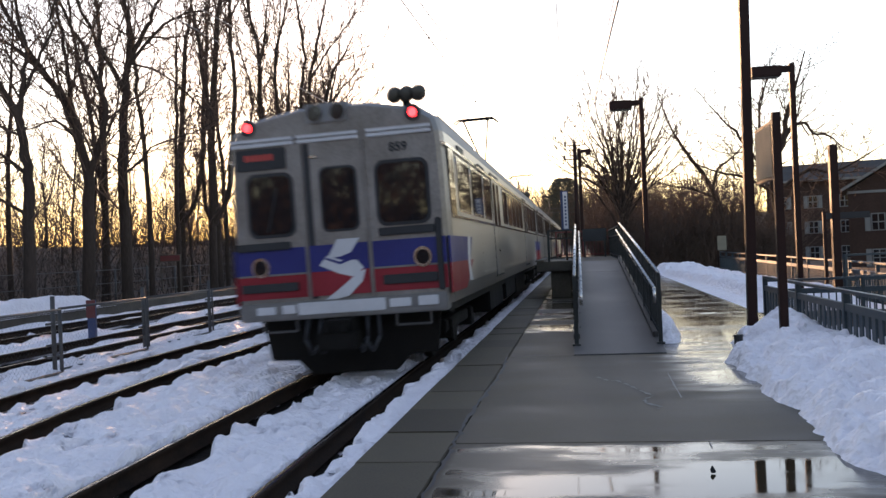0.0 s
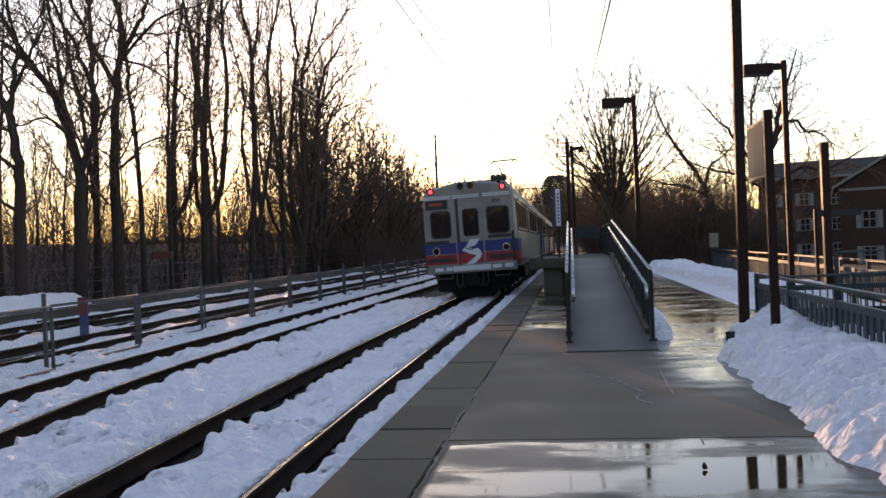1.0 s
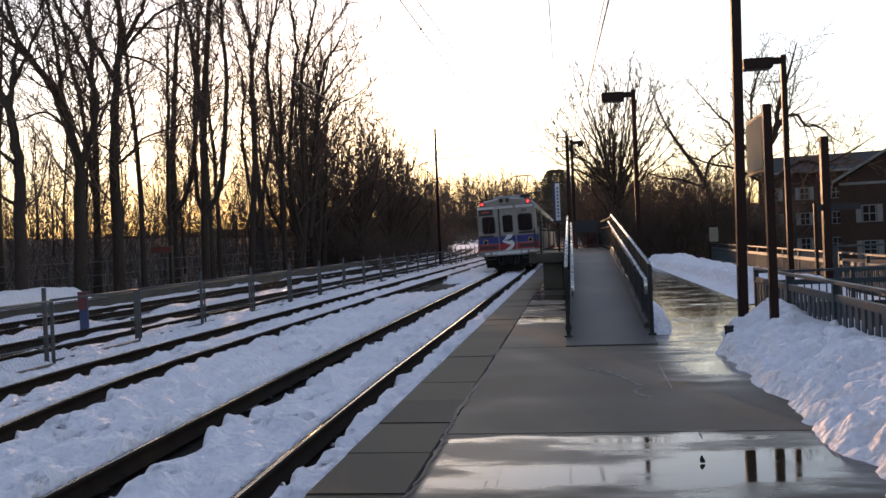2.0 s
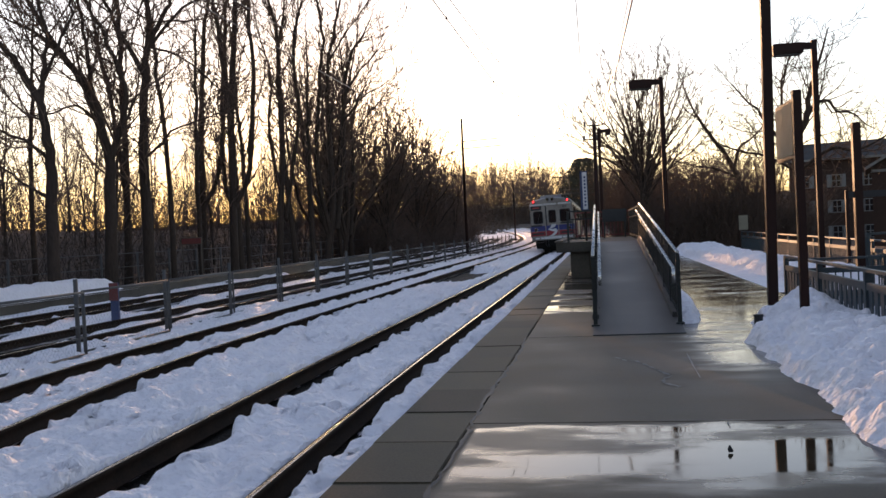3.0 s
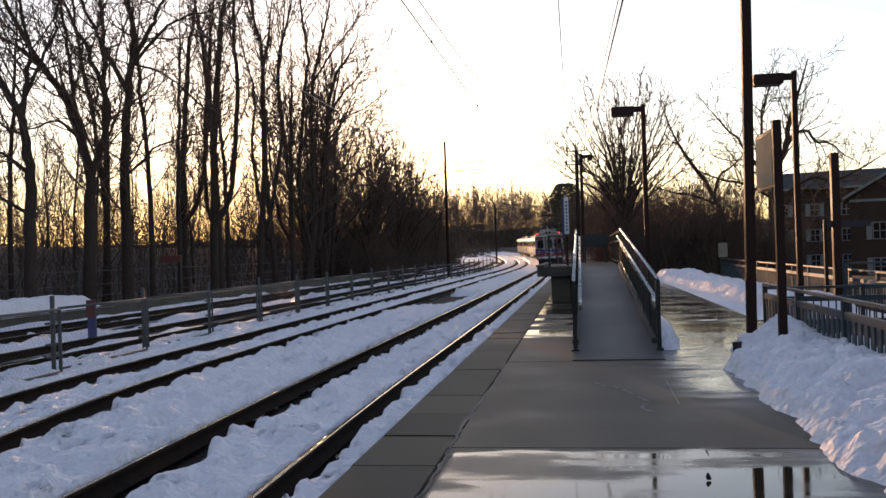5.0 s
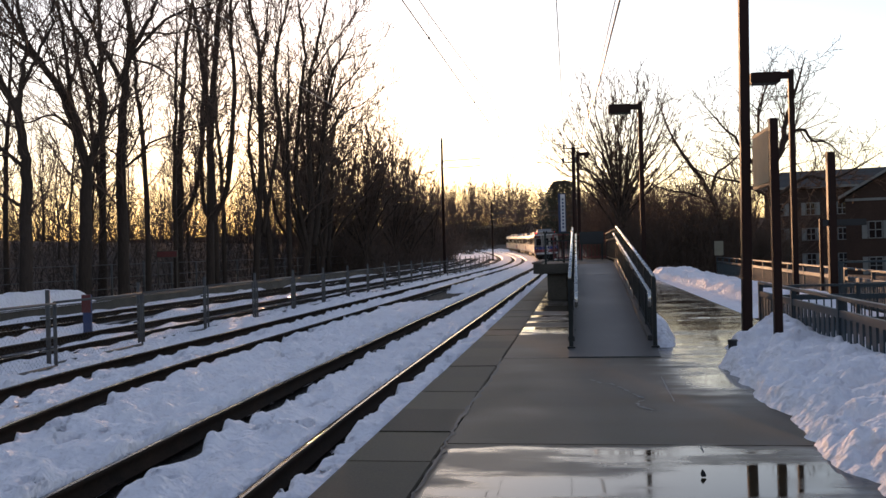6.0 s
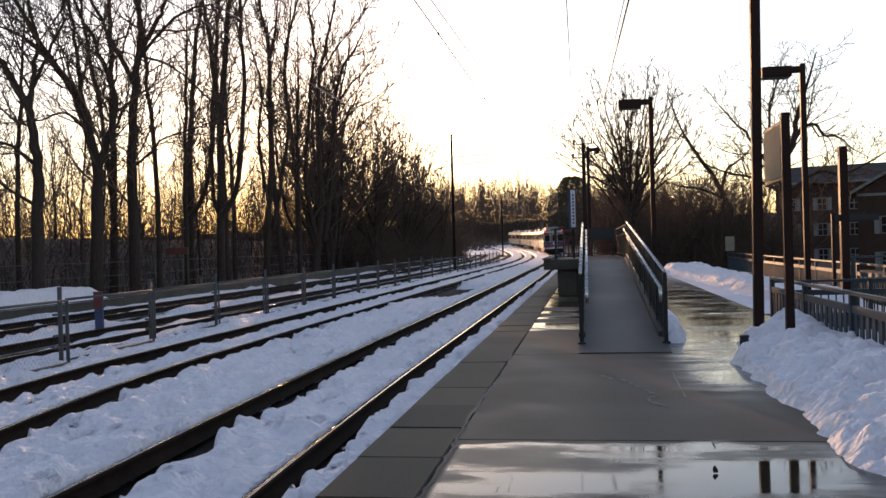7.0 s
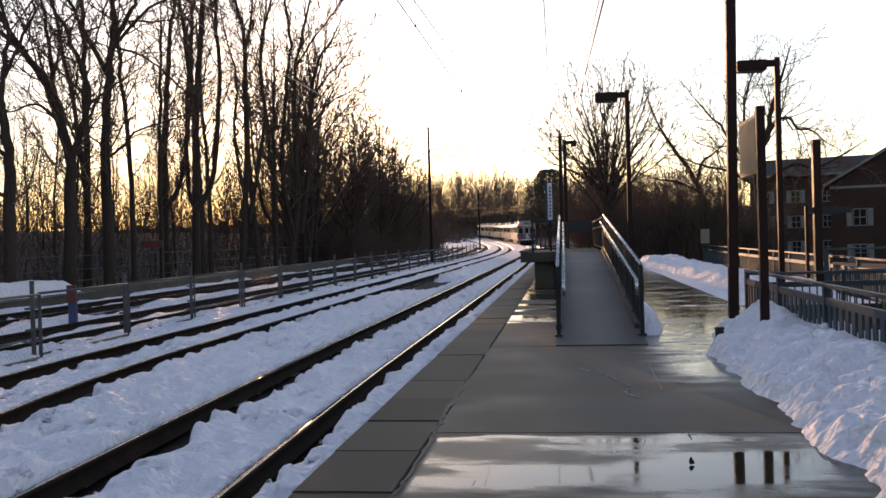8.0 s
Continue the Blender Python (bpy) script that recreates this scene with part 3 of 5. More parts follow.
picket_fence("platform_fence", (3.42, 17.8), (3.42, -11.0), 0.0, 0.82, TEAL, "blue-green steel picket fence half buried in snow", "fences beside the platform", 0.25, 2.6, True, "fence", 0.14)
picket_fence("stair_fence", (3.42, 17.8), (6.9, 17.8), -0.1, 0.85, TEAL, "blue-green steel fence across the stairwell", "fences beside the platform", 0.13)
picket_fence("far_fence", (6.8, 20.0), (7.7, 52.0), -0.15, 1.0, TEAL, "long blue-green railing on a low wall", "fences beside the platform", 0.16, 2.4)
picket_fence("deck_fence", (-0.9, 34.8), (1.15, 34.8), DECK_Z, 1.0, RED_PLASTIC, "rusty red picket railing at the end of the high platform", "railings of the high platform", 0.13, 1.0, False, "railing")
picket_fence("deck_side_fence", (1.12, 26.2), (1.12, 34.8), DECK_Z, 1.0, DARK_GREEN, "dark green railing along the high platform", "railings of the high platform", 0.13, 1.5, False, "railing")
picket_fence("deck_front_fence", (-0.95, 27.5), (-0.2, 27.5), DECK_Z, 0.95, DARK_GREEN, "short dark railing on the high platform", "railings of the high platform", 0.13, 0.75, False, "railing")


def low_wall():
    bm = bmesh.new()
    box(bm, 6.95, 7.2, 18, 52, -1.2, -0.1, pose(0, 0, 0, 0, 0, 0))
    tagged(part("low_wall", bm, OLD_CONCRETE, None, bevel=0.01), "low concrete retaining wall under the long railing", "wall", kind="structure")


low_wall()


# ---- poles, lamps and signs ----
def lamp_post(x, y, h, head_x, label, width=0.115, lean=0.0, group="lamps of the platform"):
    thing = new("platform_lamp")
    tagged(thing, label, "lamp post", group)
    thing.matrix_basis = pose(x, y, 0, 0, lean, 0)
    w = width / 2
    bm = bmesh.new()
    box(bm, -w, w, -w, w, -0.1, h)
    box(bm, -w * 1.4, w * 1.4, -w * 1.4, w * 1.4, -0.1, 0.05)
    part("pole", bm, POLE_BROWN, thing, bevel=0.008)
    s = 1 if head_x > 0 else -1
    bm = bmesh.new()
    box(bm, min(s * w, s * 0.26), max(s * w, s * 0.26), -0.05, 0.05, h - 0.19, h - 0.05)
    part("arm", bm, POLE_BROWN, thing, bevel=0.006)
    bm = bmesh.new()
    box(bm, min(s * 0.24, head_x), max(s * 0.24, head_x), -0.17, 0.17, h - 0.28, h - 0.05)
    head = part("head", bm, POLE_BROWN, thing, "flat box lamp head", bevel=0.015)
    bm = bmesh.new()
    box(bm, min(s * 0.3, head_x - s * 0.06), max(s * 0.3, head_x - s * 0.06), -0.13, 0.13, h - 0.295, h - 0.275)
    part("lens", bm, GLASS, head, "unlit glass lens", bevel=0.004)
    return thing


lamp_post(4.68, 20.5, 5.3, -0.86, "unlit dark brown platform lamp on a square pole")
lamp_post(1.71, 24.0, 5.3, -0.82, "unlit dark brown platform lamp beside the ramp")
lamp_post(0.11, 36.0, 5.35, 0.45, "unlit dark brown lamp beyond the high platform")
lamp_post(2.66, 15.0, 7.4, -0.86, "tall dark brown lamp post standing in the snow", 0.15, 0.75)


def station_sign():
    thing = new("station_sign")
    tagged(thing, "pale station sign panel on a dark brown square post", "sign")
    thing.location = (2.66, 12.7, 0)
    bm = bmesh.new()
    box(bm, -0.055, 0.055, -0.055, 0.055, -0.1, 3.23)
    part("post", bm, POLE_BROWN, thing, bevel=0.008)
    bm = bmesh.new()
    box(bm, -0.045, 0.0, 0.05, 1.25, 2.33, 3.14)
    board = part("board", bm, POLE_BROWN, thing, "brown sign frame", bevel=0.01)
    bm = bmesh.new()
    box(bm, -0.052, -0.04, 0.1, 1.2, 2.38, 3.09)
    part("face", bm, SIGN_FACE, board, "pale blank sign face", bevel=0.003)


station_sign()


def tall_sign():
    thing = new("name_sign")
    tagged(thing, "narrow upright blue and white sign on a dark post", "sign")
    thing.location = (-0.43, 29.0, DECK_Z)
    bm = bmesh.new()
    box(bm, -0.035, 0.035, -0.035, 0.035, 0, 2.2)
    part("post", bm, POLE_BROWN, thing, bevel=0.006)
    bm = bmesh.new()
    box(bm, -0.13, 0.1, -0.07, -0.035, 0.97, 2.2)
    board = part("board", bm, SIGN_BLUE, thing, "dark blue sign board", bevel=0.006)
    bm = bmesh.new()
    box(bm, -0.06, 0.08, -0.078, -0.068, 1.0, 2.17)
    part("face", bm, WHITE, board, "white lettered strip", bevel=0.002)
    for i in range(9):
        bm = bmesh.new()
        box(bm, -0.015, 0.04, -0.082, -0.077, 1.1 + i * 0.11, 1.165 + i * 0.11)
        part("mark", bm, SIGN_BLUE, board)


tall_sign()


def notice_board(x, y, z, w, h, legs, label, face, back=DARK_GREEN):
    thing = new("notice_board")
    tagged(thing, label, "sign")
    thing.location = (x, y, z)
    bm = bmesh.new()
    box(bm, -w / 2, w / 2, -0.04, 0.02, legs, legs + h)
    board = part("board", bm, back, thing, bevel=0.008)
    bm = bmesh.new()
    box(bm, -w / 2 + 0.04, w / 2 - 0.04, -0.05, -0.035, legs + 0.04, legs + h - 0.04)
    part("face", bm, face, board, bevel=0.003)
    for s in (-1, 1):
        bm = bmesh.new()
        box(bm, s * (w / 2 - 0.06) - 0.025, s * (w / 2 - 0.06) + 0.025, -0.01, 0.04, 0, legs + h)
        part("leg", bm, back, thing, bevel=0.004)


notice_board(0.52, 33.0, DECK_Z, 0.85, 0.45, 0.58, "dark notice board on the high platform", BLACK)
notice_board(7.5, 50.0, -0.1, 0.55, 0.85, 1.0, "small pale sign at the end of the railing", SIGN_FACE, POLE_BROWN)


def stub_post():
    bm = bmesh.new()
    rod(bm, (2.1, 12.95, -0.02), (2.1, 12.95, 0.2), 0.06, 12)
    rod(bm, (2.1, 12.95, 0.19), (2.1, 12.95, 0.225), 0.07, 12)
    tagged(part("bollard", bm, BLACK, None, bevel=0.008), "short black bollard in the snow", "bollard")


stub_post()


def dead_leaf():
    bm = bmesh.new()
    plate(bm, [(-0.02, 0), (0.015, 0.0), (0.03, 0.02), (0.01, 0.06), (-0.005, 0.085), (-0.03, 0.04)], -0.004, 0.004, lambda u, v, w: (0.8 + u * 0.5 + w, 6.2 + v * 0.3, 0.002 + v * 0.5))
    tagged(part("dead_leaf", bm, BLACK), "curled dark dead leaf lying in the puddle", "leaf")


dead_leaf()


def wooden_post():
    thing = new("steel_post")
    tagged(thing, "rusty brown square post with a dark lamp arm", "post")
    thing.location = (6.65, 25.0, -0.6)
    bm = bmesh.new()
    box(bm, -0.1, 0.1, -0.1, 0.1, 0, 4.5)
    part("post", bm, POLE_BROWN, thing, bevel=0.01)
    bm = bmesh.new()
    box(bm, -0.25, 0.85, -0.06, 0.06, 2.55, 2.72)
    part("arm", bm, BLACK, thing, "dark horizontal arm", bevel=0.01)
    bm = bmesh.new()
    box(bm, -0.32, -0.24, -0.05, 0.05, 0.0, 2.75)
    part("side_post", bm, POLE_BROWN, thing, bevel=0.006)


wooden_post()
picket_fence("walkway_fence", (5.2, 19.0), (10.5, 20.5), -0.6, 1.75, TEAL, "blue-green steel fence along the lower walk", "fences beside the platform", 0.14, 1.8)


# ---- heaps of cleared snow ----
def clods(X, Y, seed):
    """Broken, half-melted lumps as a shovel leaves them."""
    w = 0.22 * (fractal(X * 4, Y * 4, seed + 9, 3) - 0.5)
    return 0.30 * lumps(X + w, Y - w, 0.5, seed) + 0.22 * lumps(X - w, Y + w, 0.23, seed + 3) + 0.10 * lumps(X + w, Y + w, 0.105, seed + 5) + 0.16 * (fractal(X * 7, Y * 7, seed + 8, 3) - 0.5)


def near_heap(X, Y):
    rag = fractal(X * 1.4, Y * 1.4, 41, 4) - 0.5
    inn = X - (1.72 + 0.55 * rag) - 0.35 * ease(Y, 11.6, 13.5) - 1.0 * ease(Y, 13.5, 15.5)
    h = 0.13 * ease(inn, 0.0, 0.22) + 0.17 * ease(inn, 0.15, 0.95) - 0.16 * ease(X, 2.85, 3.5)
    h = h * (1 - 0.6 * ease(Y, 15.6, 17.0)) * (0.8 + 0.2 * ease(Y, 7, 12))
    peak = np.exp(-((X - 3.0) / 0.38) ** 2 - ((Y - 15.0) / 0.9) ** 2)
    return h + 0.27 * peak + (0.2 * rag + 0.56 * clods(X, Y, 43) - 0.13) * ease(inn, 0.0, 0.28) - 0.04


tagged(sheet("snow_bank", np.arange(1.25, 3.75, 0.025), np.concatenate([np.arange(-11.5, 3.5, 0.14), np.arange(3.5, 17.5, 0.036)]), near_heap, SNOW), "lumpy heap of cleared snow against the fence", "snow heap", "heaps of cleared snow", "stuff")


def far_heap(X, Y):
    rag = fractal(X * 1.3, Y * 0.9, 51, 4) - 0.5
    inn = X - (4.3 - 0.55 * ease(Y, 30, 46) + 0.4 * rag)
    h = 0.21 * ease(inn, 0, 0.4) * (1 - ease(inn, 1.6, 2.6)) * ease(Y + 2 * rag, 22.5, 24.5) + 0.12 * ease(Y + 3 * rag, 43, 44.5) * ease(X, 1.5, 2.3)
    return h + (0.2 * rag + 0.4 * clods(X, Y, 53) - 0.06) * np.clip(h * 4, 0, 1) - 0.05


tagged(sheet("snow_bank", np.arange(1.4, 6.6, 0.07), np.arange(20.0, 48.0, 0.1), far_heap, SNOW), "long low bank of dirty snow along the walk", "snow heap", "heaps of cleared snow", "stuff")


def ramp_heap(X, Y):
    rag = fractal(X * 2.5, Y * 1.5, 61, 4) - 0.5
    w = 0.34 + 0.16 * ease(Y, 14.5, 17) - 0.2 * ease(Y, 18, 24)
    return 0.42 * (1 - ease(np.abs(X - 1.2 + 0.2 * rag), 0.12, w)) * ease(Y, 13.9, 14.8) * (1 - ease(Y, 21, 25)) + 0.2 * rag * ease(Y, 13.9, 14.8) * (1 - ease(np.abs(X - 1.2), 0.1, w)) - 0.04


tagged(sheet("snow_bank", np.arange(1.13, 2.0, 0.03), np.arange(13.7, 25.2, 0.06), ramp_heap, SNOW), "narrow heap of snow beside the ramp", "snow heap", "heaps of cleared snow", "stuff")


# ---- opposite side: fence between the tracks, far platform ----
def track_fence():
    xs = -8.9
    first = None
    for i in range(26):
        y = 3.55 + i * 3.42
        if first is None:
            thing = new("fence_panel")
            tagged(thing, "grey pipe-framed wire fence panel between the tracks", "fence", "fence panels between the tracks")
            bm = bmesh.new()
            rod(bm, (0, 0, -0.2), (0, 0, 1.32), 0.038, 8)
            part("post", bm, GALV, thing, smooth=True)
            for nm, p, q in (("top_pipe", (0, 0.18, 1.1), (0, 3.24, 1.1)), ("bottom_pipe", (0, 0.18, 0.08), (0, 3.24, 0.08)), ("side_pipe", (0, 0.18, 0.08), (0, 0.18, 1.1)), ("side_pipe", (0, 3.24, 0.08), (0, 3.24, 1.1))):
                bm = bmesh.new()
                rod(bm, p, q, 0.022, 7)
                part(nm, bm, GALV, thing, smooth=True)
            for z in (0.3, 0.5, 0.85):
                bm = bmesh.new()
                box(bm, -0.02, 0.02, -0.2, 0.2, z, z + 0.035)
                part("clamp", bm, GALV, thing)
            P, Q = [], []
            for k in range(-10, 31):
                for s in (1, -1):
                    a0 = 0.18 + k * 0.102
                    lo, hi = (a0, 0.08), (a0 + 1.02, 1.1)
                    if s < 0:
                        lo, hi = (a0 + 1.02, 0.08), (a0, 1.1)
                    t0, t1 = 0.0, 1.0
                    d = hi[0] - lo[0]
                    c0, c1 = (0.18 - lo[0]) / d, (3.24 - lo[0]) / d
                    t0, t1 = max(t0, min(c0, c1)), min(t1, max(c0, c1))
                    if t1 > t0:
                        P.append((0, lo[0] + d * t0, 0.08 + 1.02 * t0))
                        Q.append((0, lo[0] + d * t1, 0.08 + 1.02 * t1))
            r = [0.001] * len(P)
            link_mesh("wire_mesh", segment_mesh("wire_mesh", P, Q, r, r), GALV, thing, "wire netting")
            first = thing
        else:
            thing = copy_thing(first, Matrix())
        ang = math.degrees(math.atan2(-(float(bend(y + 3.42)) - float(bend(y))), 3.42))
        thing.matrix_basis = pose(xs + float(bend(y)) + 0.004 * max(0.0, 21 - y) ** 2, y, -0.25 + float(rise(y)), 0, 0, ang)


track_fence()


def far_platform():
    bm = bmesh.new()
    box(bm, -19.05, -17.2, 2, 95, -0.8, 0.06)
    base = part("far_platform", bm, OLD_CONCRETE, None, bevel=0.02)
    tagged(base, "opposite low concrete platform under the trees", "platform", kind="structure")

    def mound(X, Y):
        rag = fractal(X * 1.2, Y * 0.8, 71, 4) - 0.5
        return (0.5 + 0.35 * rag) * ease(X + 0.2 * rag, -19.3, -18.6) * (1 - ease(X + 0.15 * rag, -17.5, -17.2)) * (1 - ease(Y + rag, 29.5, 30.8)) + 0.02

    tagged(sheet("snow_bank", np.arange(-19.8, -17.12, 0.07), np.arange(4, 31.5, 0.1), mound, SNOW), "long bank of snow on the opposite platform", "snow heap", "heaps of cleared snow", "stuff")


far_platform()


def wire_fence_back():
    thing = new("boundary_fence")
    tagged(thing, "old wire boundary fence with pale posts behind the platform", "fence")
    for i in range(26):
        y = 14 + i * 3.1
        bm = bmesh.new()
        rod(bm, (-21.2, y, -0.7), (-21.2, y, 1.35 + 0.1 * (i % 3 == 0)), 0.05, 7)
        part("post", bm, GALV, thing, smooth=True)
    for z in (1.3, 0.7, 0.2):
        bm = bmesh.new()
        rod(bm, (-21.2, 14, z), (-21.2, 91.5, z), 0.018, 5)
        part("strand", bm, GALV, thing)


wire_fence_back()


def track_marker(x, y, h, label):
    thing = new("track_marker")
    tagged(thing, label, "marker post")
    thing.location = (x, y, -0.42)
    bm = bmesh.new()
    box(bm, -0.11, 0.11, -0.05, 0.05, 0, h)
    part("post", bm, SIGN_BLUE, thing, "blue lower half", bevel=0.01)
    bm = bmesh.new()
    box(bm, -0.13, 0.13, -0.065, -0.045, h * 0.55, h)
    part("plate", bm, RED_PLASTIC, thing, "faded red plate", bevel=0.006)


track_marker(-12.9, 22.3, 1.05, "short red and blue marker post beside the track")
notice_board(-20.0, 42.0, 0.06, 1.1, 0.35, 1.5, "faded red sign under the trees", RED_PLASTIC, TIMBER)


# ---- the train: four alike electric cars ----
CAR_LEN, CAR_W = 25.9, 1.55
SIDE = [(1.5, 0.98), (1.55, 1.2), (1.55, 2.2), (1.535, 2.95), (1.52, 3.2), (1.47, 3.38), (1.22, 3.54), (0.5, 3.66), (0.0, 3.68)]


def car_profile(f=1.0, drop=0.0):
    """The outline across the car, narrowed a little towards the ends."""
    right = [(x * f, z if z < 3.0 else z - drop * (z - 3.0)) for x, z in SIDE]
    return right + [(-x, z) for x, z in reversed(right[:-1])]


def face_plate(parent, name, outline, material, y, depth, label="", bevel=0.0):
    bm = bmesh.new()
    plate(bm, outline, y, y - depth, lambda u, v, w: (u, w, v))
    return part(name, bm, material, parent, label, bevel)


def car_end(car, y):
    """The flat cab end at y, looking towards -y."""
    door = face_plate(car, "end_door", rounded(-0.42, 0.4, 1.18, 3.18, 0.03), END_GREY, y + 0.02, 0.03, "grey gangway door", 0.006)
    for x in (-0.46, 0.44):
        face_plate(car, "door_post", [(x - 0.012, 1.15), (x + 0.012, 1.15), (x + 0.012, 3.15), (x - 0.012, 3.15)], END_GREY, y + 0.02, 0.05, "", 0.006)
    # darkness of the recess put on as a flat black strip
    face_plate(car, "door_recess", [(-0.43, 1.16), (-0.34, 1.16), (-0.34, 3.16), (-0.43, 3.16)], BLACK, y - 0.008, 0.006, "flat black strip for the dark of the door recess")
    w = face_plate(door, "door_window", rounded(-0.22, 0.32, 2.0, 2.84, 0.1), BLACK, y - 0.005, 0.015)
    face_plate(w, "pane", rounded(-0.19, 0.29, 2.03, 2.81, 0.08), GLASS, y - 0.014, 0.012)
    bm = bmesh.new()
    rod(bm, (-0.34, y - 0.03, 2.98), (-0.22, y - 0.03, 2.98), 0.015, 6)
    part("door_handle", bm, BRIGHT, door, "chrome handle")
    for x0, x1, z0, z1 in ((0.57, 1.33, 2.02, 2.86), (-1.29, -0.6, 1.98, 2.82)):
        win = face_plate(car, "end_window", rounded(x0, x1, z0, z1, 0.13), BLACK, y + 0.01, 0.025, "rounded cab window with black seal")
        face_plate(win, "pane", rounded(x0 + 0.045, x1 - 0.045, z0 + 0.045, z1 - 0.045, 0.1), GLASS, y - 0.012, 0.014)
    bm = bmesh.new()
    rod(bm, (-1.0, y - 0.04, 2.05), (-0.83, y - 0.04, 2.62), 0.012, 5)
    part("wiper", bm, BLACK, car)
    disp = face_plate(car, "destination_display", rounded(-1.42, -0.68, 2.87, 3.15, 0.03), BLACK, y + 0.01, 0.03, "black display box", 0.004)
    for i in range(7):
        x = -1.28 + i * 0.062
        face_plate(disp, "lit_character", [(x, 2.99), (x + 0.045, 2.99), (x + 0.045, 3.07), (x, 3.07)], SIGN_LED, y - 0.02, 0.006)
    # coloured bands, broken by the door
    for nm, z0, z1, mt in (("blue_band", 1.5, 1.84, BLUE), ("red_band", 1.19, 1.5, RED)):
        for x0, x1 in ((-1.5, -0.49), (-0.43, 0.41), (0.47, 1.5)):
            face_plate(car, nm, [(x0, z0), (x1, z0), (x1, z1), (x0, z1)], mt, y + (0.005 if abs(x0) > 0.45 or x1 > 1 else -0.012), 0.012)
    face_plate(car, "pinstripe", [(-1.5, 1.485), (-0.49, 1.485), (-0.49, 1.51), (-1.5, 1.51)], BUFFER_GREY, y - 0.008, 0.006)
    face_plate(car, "pinstripe", [(0.47, 1.485), (1.5, 1.485), (1.5, 1.51), (0.47, 1.51)], BUFFER_GREY, y - 0.008, 0.006)
    # white ribbon emblem on the door
    for pts in ([(-0.02, 1.9), (0.3, 1.9), (0.16, 1.72), (0.02, 1.68), (-0.18, 1.66)], [(-0.3, 1.58), (-0.18, 1.7), (0.02, 1.63), (0.24, 1.62), (0.33, 1.52), (0.22, 1.4), (-0.02, 1.46)], [(0.22, 1.44), (0.36, 1.5), (0.3, 1.34), (0.1, 1.17), (-0.3, 1.1), (0.02, 1.3)]):
        face_plate(car, "emblem_shape", pts, WHITE, y - 0.026, 0.006)
    face_plate(car, "emblem_arc", [(-0.2, 1.68), (0.0, 1.61), (0.2, 1.68), (0.36, 1.84), (0.36, 1.8), (0.22, 1.64), (0.0, 1.575), (-0.2, 1.65)], BLUE, y - 0.033, 0.004)
    for x0, x1, z0, z1 in ((0.58, 1.36, 1.9, 2.0), (0.6, 1.36, 1.28, 1.4), (-1.48, -0.7, 1.82, 1.92), (-1.45, -0.62, 1.28, 1.39)):
        bm = bmesh.new()
        box(bm, x0, x1, y - 0.05, y + 0.02, z0, z1)
        part("grab_step", bm, BLACK, car, "black step bar", bevel=0.01)
    bm = bmesh.new()
    box(bm, 1.37, 1.45, y - 0.06, y + 0.02, 1.17, 2.08)
    part("corner_bar", bm, BLACK, car, "black upright bar", bevel=0.012)
    for x in (1.17, -1.15):
        bm = bmesh.new()
        rod(bm, (x, y + 0.02, 1.6), (x, y - 0.045, 1.6), 0.145, 20, 0.13)
        lamp = part("headlight", bm, BRIGHT, car, "round headlight with a chrome rim", smooth=False)
        bm = bmesh.new()
        rod(bm, (x, y - 0.04, 1.6), (x, y - 0.055, 1.6), 0.095, 18)
        part("lens", bm, GLASS, lamp, "dark glass lens")
    for x in (-1.21, 1.17):
        bm = bmesh.new()
        rod(bm, (x, y + 0.06, 3.43), (x, y - 0.03, 3.43), 0.11, 16)
        lamp = part("marker_light", bm, BLACK, car)
        bm = bmesh.new()
        rod(bm, (x, y - 0.02, 3.43), (x, y - 0.045, 3.43), 0.065, 16, 0.05)
        part("lens", bm, LAMP_RED, lamp, "glowing red lens")
    bm = bmesh.new()
    box(bm, -0.36, 0.26, y - 0.02, y + 0.5, 3.4, 3.66)
    hb = part("headlight_box", bm, ROOF_GREY, car, "grey twin headlight housing", bevel=0.02)
    for x in (-0.21, 0.12):
        bm = bmesh.new()
        rod(bm, (x, y - 0.015, 3.53), (x, y - 0.045, 3.53), 0.125, 20)
        ring = part("rim", bm, BUFFER_GREY, hb)
        ring["label"] = "pale headlight rim"
        bm = bmesh.new()
        rod(bm, (x, y - 0.04, 3.53), (x, y - 0.052, 3.53), 0.1, 18)
        part("lens", bm, GLASS, hb, "dark unlit lens")
    for x0, x1 in ((-1.48, -0.56), (-0.5, 0.38), (0.5, 1.4)):
        bm = bmesh.new()
        box(bm, x0, x1, y - 0.05, y + 0.03, 3.23, 3.27)
        box(bm, x0, x1, y - 0.035, y + 0.03, 3.17, 3.215)
        part("drip_strip", bm, WHITE, car, "pale gutter strip", bevel=0.004)
    # bumper, anticlimber and coupler
    bm = bmesh.new()
    box(bm, -1.48, 1.48, y - 0.1, y + 0.25, 0.9, 1.14)
    bump = part("bumper", bm, BUFFER_GREY, car, "grimy grey bumper beam", bevel=0.02)
    for x0, x1, z0, z1 in ((-0.62, 0.62, 0.96, 1.12), (-1.22, -0.95, 0.99, 1.09), (-0.85, -0.65, 0.99, 1.1), (0.68, 0.98, 0.99, 1.1), (1.08, 1.36, 0.99, 1.11)):
        bm = bmesh.new()
        box(bm, x0, x1, y - 0.125, y - 0.09, z0, z1)
        part("step_plate", bm, WHITE, bump, "pale step plate", bevel=0.008)
